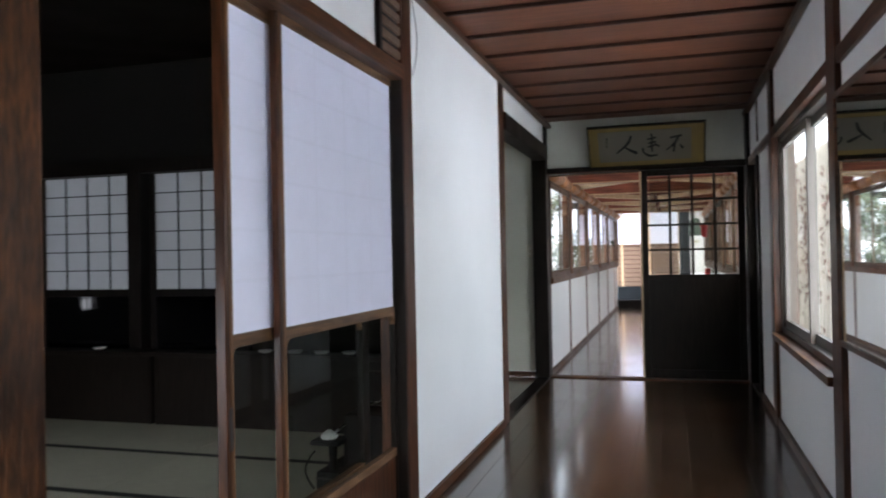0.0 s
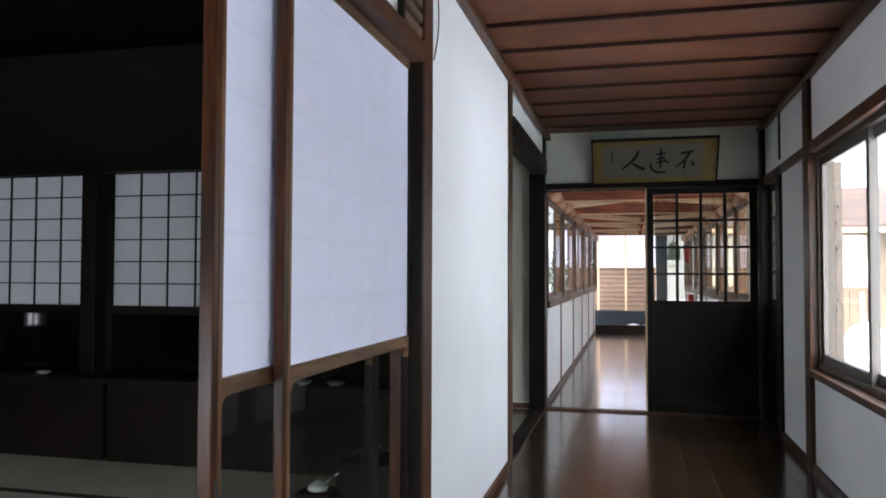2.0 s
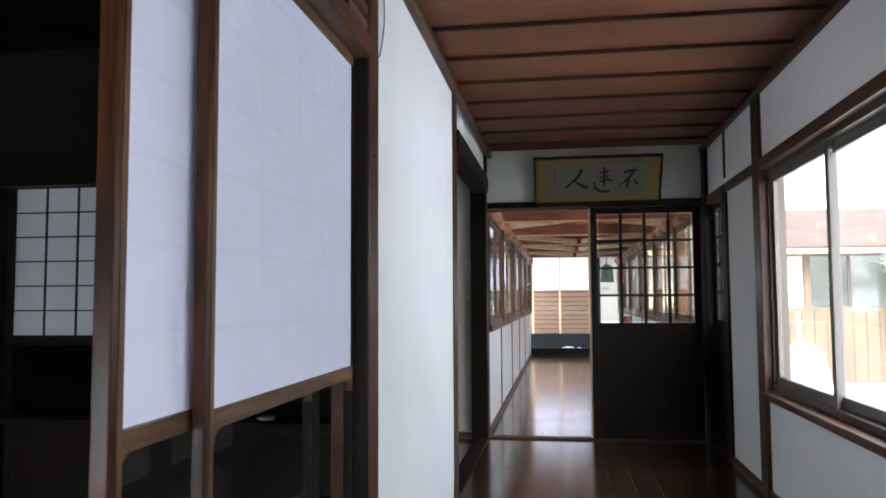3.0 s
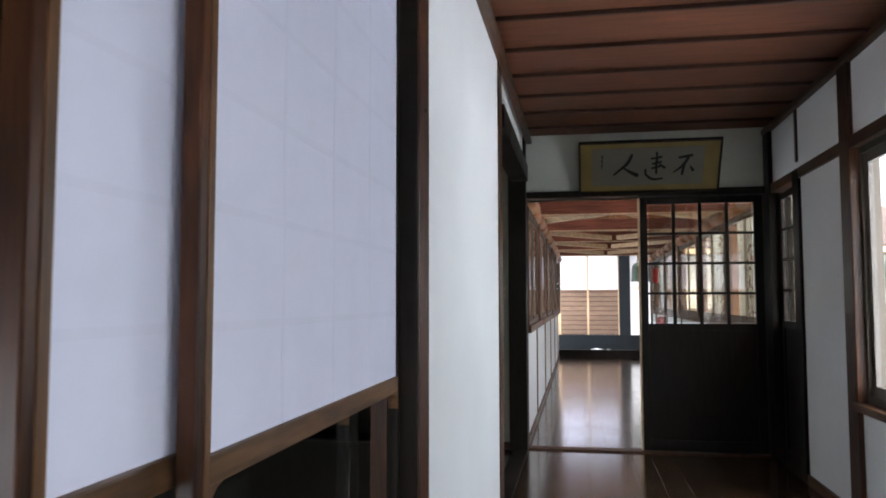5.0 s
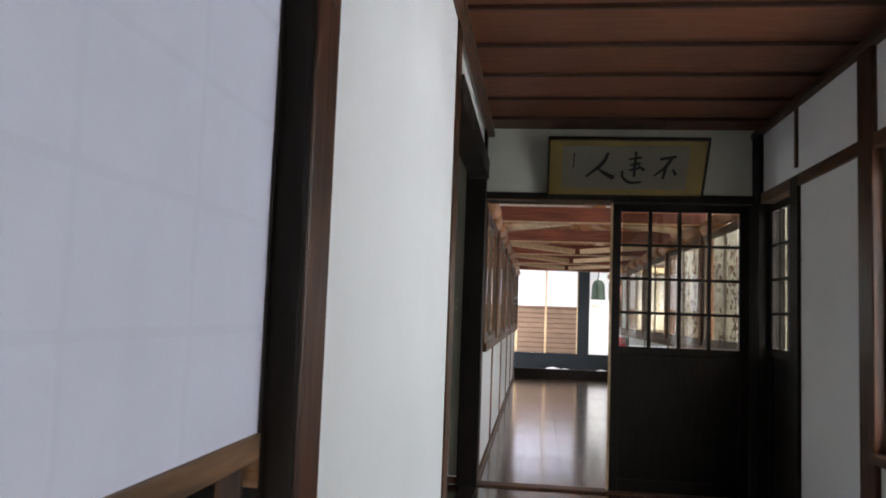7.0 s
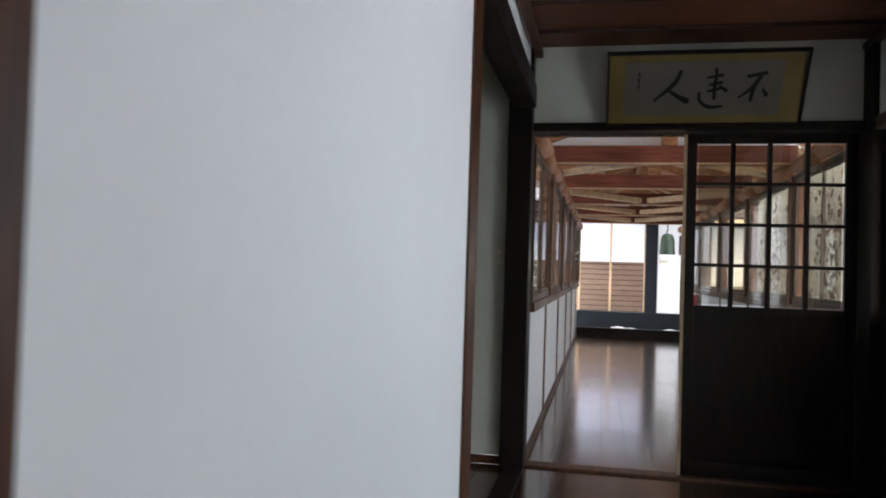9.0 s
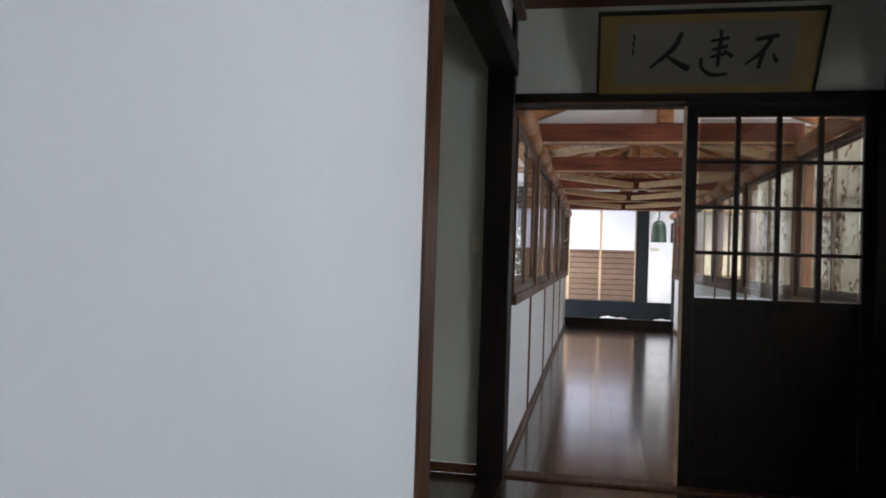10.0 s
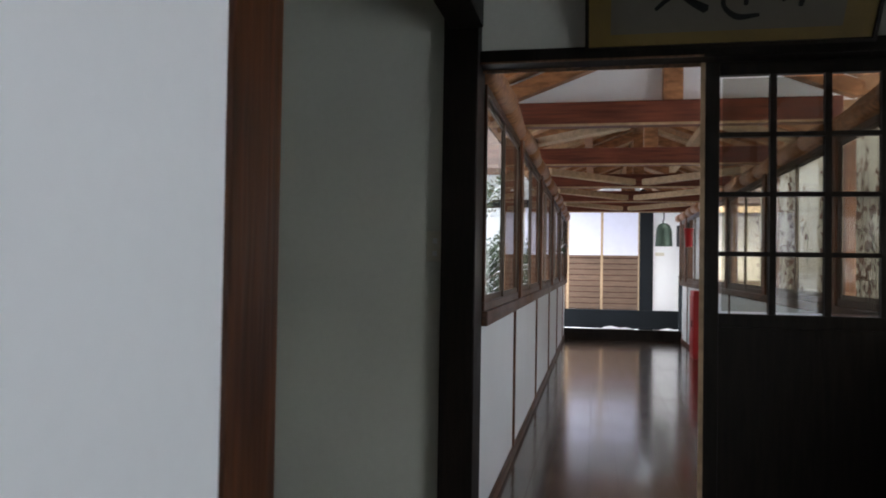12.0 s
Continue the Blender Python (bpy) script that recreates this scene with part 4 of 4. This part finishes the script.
# wing across the garden
NY = 17.5
wing = thing("garden_wing", (8, NY, -0.7), "beige boarded wing with brown roof and windows", "building")
part("wall", boxes((1.28, 16, NY, NY + 0.15, -0.7, 0.86), (1.28, 16, NY, NY + 0.15, 2.0, 2.3)), BOARD, wing)
bm = bmesh.new()
beam(bm, (8.6, NY - 0.55, 2.12), (8.6, NY + 1.8, 3.1), 14.9, 0.10)
part("roof", bm, ROOF, wing, "brown tiled roof")
part("rail", B(1.28, 16, NY - 0.03, NY, 0.86, 0.95), BOARD, wing, "pale wooden rail")
part("fascia", B(1.2, 16.1, NY - 0.57, NY - 0.54, 2.02, 2.12), PALE_BEAM, wing)
for i in range(9):
    x = 1.28 + 1.65 * i
    part("post", B(x, x + 0.12, NY - 0.02, NY + 0.15, 0.95, 2.0), BOARD, wing)
    if i < 2:
        part("plaster_panel", B(x + 0.12, x + 1.65, NY + 0.05, NY + 0.09, 0.95, 2.0), CREAM, wing, "cream plaster panel")
        continue
    wing_window = part("window", B(x + 0.12, x + 1.65, NY + 0.08, NY + 0.09, 0.95, 2.0), DIM_GLASS, wing, "dark glass reflecting the garden")
    part("window_bar", B(x + 0.86, x + 0.91, NY + 0.06, NY + 0.10, 0.95, 2.0), ALUMINIUM, wing_window)
part("room_back", B(1.28, 16, NY + 2.0, NY + 2.1, -0.7, 2.6), GREY_PLASTER, wing)
for i in range(59):
    x = 1.28 + 0.248 * i
    part("board", B(x, x + 0.238, NY - 0.025, NY - 0.002, -0.55, 0.855), BOARD, wing)
part("plinth", B(1.28, 16, NY - 0.04, NY - 0.002, -0.8, -0.56), GREY_PLASTER, wing, "grey plinth")


PALE_LEAF = material("frosted_leaf", (0.30, 0.32, 0.28), 0.8, stain=0.3, dark=0.5)
SHEETING = paper_material("cream_plastic_sheet", (0.55, 0.515, 0.45), 0.6)


def tree(at, height, spread, leaf, leaf_share, snow, seed, label, levels=4):
    """Tapered crooked trunk, limbs and twigs, small leaves, thin snow along the upper sides."""
    rng = random.Random(seed)
    t = thing("garden_tree", at, label, "tree", "garden trees")
    wood, leaves, caps = bmesh.new(), [], bmesh.new()
    lv, lf = [], []

    def grow(p, d, length, r, level):
        for _ in range(2):
            d = (d + Vector([rng.uniform(-0.18, 0.18) for _ in range(3)])).normalized()
            q = p + d * length * 0.5
            rod(wood, p, q, r, r * 0.8, 5)
            if snow and level > 1 and abs(d.z) < 0.8:
                rod(caps, p + Vector((0, 0, r)), q + Vector((0, 0, r * 0.8)), r * 0.7 + 0.004, r * 0.6 + 0.003, 5)
            if level < levels:
                for _ in range(2 if level else 3):
                    e = (d + Vector((rng.uniform(-1, 1), rng.uniform(-1, 1), rng.uniform(-0.2, 0.7))) * spread).normalized()
                    grow(p + d * length * 0.5 * rng.uniform(0.4, 1.0), e, length * rng.uniform(0.5, 0.75), r * 0.5, level + 1)
            if level >= levels - 1:
                for _ in range(leaf_share):
                    c = p + d * length * 0.5 * rng.random() + Vector([rng.gauss(0, 0.05) for _ in range(3)])
                    u = Vector([rng.uniform(-1, 1) for _ in range(3)]).normalized()
                    w = u.orthogonal().normalized()
                    s = rng.uniform(0.016, 0.034)
                    k = len(lv)
                    lv.extend(c + u * s * a + w * s * b for a, b in ((-1.4, 0), (0, -0.7), (1.4, 0), (0, 0.7)))
                    lf.append((k, k + 1, k + 2, k + 3))
            p, r = q, r * 0.8

    grow(Vector(at), Vector((rng.uniform(-0.1, 0.1), rng.uniform(-0.1, 0.1), 1)).normalized(), height * 0.5, 0.022 * height ** 0.7, 0)
    part("trunk", wood, BARK, t)
    if lf:
        me = bpy.data.meshes.new("crown")
        me.from_pydata(lv, [], lf)
        me.materials.append(leaf)
        o = new("crown", me)
        o.parent = t
        o.matrix_parent_inverse = t.matrix_basis.inverted()
        tagged(o, "scattered small leaves", "", "", "stuff")
    if snow:
        part("snow_load", caps, SNOW, t, "snow lying on the branches")
    return t


tree((6.45, 16.4, -0.6), 3.3, 0.8, PALE_LEAF, 12, True, 5, "slender tree with white snow on its twigs")
tree((-2.9, 9.6, -0.6), 3.2, 1.1, GREEN_LEAF, 8, True, 11, "snow-laden garden tree with dark leaves")
tree((-3.2, 12.6, -0.6), 3.4, 1.1, RED_LEAF, 7, True, 17, "snow-laden garden tree with brownish leaves")
tree((-2.6, 15.5, -0.6), 3.0, 1.1, GREEN_LEAF, 8, True, 23, "snow-laden garden tree with dark leaves")

# corrugated plastic snow screen beside the gallery windows, with a withered creeper on it
fence = thing("snow_screen", (1.75, 11.4, -0.6), "cream corrugated plastic snow screen beside the gallery windows", "fence")
rng = random.Random(41)
for i in range(10):
    bm = bmesh.new()
    ring = []
    for k in range(81):
        y = 9.0 + 0.655 * i + 0.65 * k / 80
        x = 1.752 + 0.008 * math.sin(2 * math.pi * k / 8)
        ring.append([bm.verts.new(c) for c in ((x, y, -0.62), (x, y, 2.3), (x + 0.003, y, 2.3), (x + 0.003, y, -0.62))])
    for p, q in zip(ring, ring[1:]):
        for j in range(4):
            bm.faces.new((p[j], p[(j + 1) % 4], q[(j + 1) % 4], q[j]))
    bm.faces.new(ring[0]), bm.faces.new(ring[-1][::-1])
    bmesh.ops.recalc_face_normals(bm, faces=bm.faces)
    part("panel", bm, SHEETING, fence, smooth=False)
for y in (9.05, 10.6, 12.2, 13.8, 15.4):
    part("post", B(1.768, 1.84, y - 0.035, y + 0.035, -0.65, 2.32, bevel=0.004), BARK, fence)
for z in (0.1, 1.75):
    part("rail", B(1.768, 1.80, 9.05, 15.4, z - 0.03, z + 0.03), BARK, fence)
creeper = thing("creeper", (1.7, 11.4, -0.6), "withered red-brown leaves of a creeper on pale sheeting", "climbing plant")
stems, lv, lf = bmesh.new(), [], []
for k in range(30):
    y, z, lean = 9.08 + 0.205 * k + rng.uniform(-0.08, 0.08), -0.6, rng.uniform(-0.25, 0.25)
    p = Vector((1.712, y, z))
    while p.z < rng.uniform(1.75, 2.15):
        q = p + Vector((rng.uniform(-0.008, 0.008), 0.22 * lean + rng.uniform(-0.05, 0.05), 0.22))
        rod(stems, p, q, 0.002, 0.0018, 4)
        for _ in range(5 if p.z > 0.3 else 1):
            c = p.lerp(q, rng.random()) + Vector((rng.uniform(-0.05, 0.0), rng.uniform(-0.1, 0.1), rng.uniform(-0.1, 0.1)))
            u = Vector((rng.uniform(-0.4, 0.4), rng.uniform(-0.6, 0.6), -1)).normalized()
            w = u.cross(Vector((1, rng.uniform(-0.5, 0.5), 0.2))).normalized()
            h, j = rng.uniform(0.02, 0.04), len(lv)
            lv.extend(c + u * h * a + w * h * b for a, b in ((-1, 0), (-0.5, 0.75), (0.2, 0.6), (1.3, 0), (0.2, -0.6), (-0.5, -0.75)))
            lf.append(tuple(range(j, j + 6)))
        p = q
part("stems", stems, BARK, creeper)
me = bpy.data.meshes.new("leaves")
me.from_pydata(lv, [], lf)
me.materials.append(RED_LEAF)
o = new("leaves", me)
o.parent = creeper
o.matrix_parent_inverse = creeper.matrix_basis.inverted()
tagged(o, "withered red-brown leaves", "", "", "stuff")

SX, SY = 2.1, 9.2
mound = thing("wrapped_shrub", (SX, SY, -0.6), "snow-covered round shrub with a snowy pole", "shrub")
bm = bmesh.new()
bmesh.ops.create_icosphere(bm, subdivisions=4, radius=1, matrix=Matrix.Translation((SX, SY, 0.22)) @ Matrix.Diagonal((0.27, 0.27, 0.48, 1)))
for v in bm.verts:
    v.co += (v.co - Vector((SX, SY, 0.22))).normalized() * 0.05 * noise.noise(v.co * 4)
part("snow_cover", bm, SNOW, mound, smooth=True)
part("stem", rod(bmesh.new(), (SX, SY, -0.65), (SX, SY, 0.1), 0.06, 0.05), BARK, mound)
part("pole", rod(bmesh.new(), (SX - 0.03, SY, 0.6), (SX - 0.05, SY, 1.0), 0.025, 0.02), SNOW, mound, "snowy white pole")

# ---- planks of the floors, last ----
shapes = {}
wobble = random.Random(7)


def plank(x0, x1, y0, y1, parent):
    key = (round(x1 - x0, 4), round(y1 - y0, 4))
    if key not in shapes:
        bm = box(bmesh.new(), -key[0] / 2, key[0] / 2, -key[1] / 2, key[1] / 2, -0.022, 0.0)
        top = [e for e in bm.edges if all(v.co.z > -0.001 for v in e.verts)]
        bmesh.ops.bevel(bm, geom=top, offset=0.0006, segments=1, affect="EDGES")
        me = bpy.data.meshes.new("plank")
        bm.to_mesh(me)
        bm.free()
        me.materials.append(FLOOR_WOOD)
        shapes[key] = me
    ob = new("plank", shapes[key])
    ob.parent = parent
    ob.location = ((x0 + x1) / 2, (y0 + y1) / 2, 0.0)
    ob.rotation_euler = (wobble.uniform(-0.0004, 0.0004), wobble.uniform(-0.0012, 0.0012), 0)


for name, x0, n, stretches in (("floor", WL, 12, [(YB, 1.9), (1.9, 5.4), (5.4, YE - 0.005)]), ("floor_gallery", GL, 12, [(YE + 0.11, 9.8), (9.8, 13.2), (13.2, GY)])):
    bed = bpy.data.objects[name]
    w = ((WR if name == "floor" else GR) - x0) / n
    for i in range(n):
        cut = 0.35 * ((i * 7) % 5) / 5
        edges = [stretches[0][0]] + [s[1] - (cut if k < 2 else 0) for k, s in enumerate(stretches)]
        for a, b in zip(edges, edges[1:]):
            plank(x0 + i * w + 0.0003, x0 + (i + 1) * w - 0.0003, a + 0.0004, b - 0.0004, bed)
for i in range(11):
    plank(-2.6 + i * 0.14 + 0.001, -2.6 + (i + 1) * 0.14 - 0.001, 5.28, YE, bpy.data.objects["floor"])
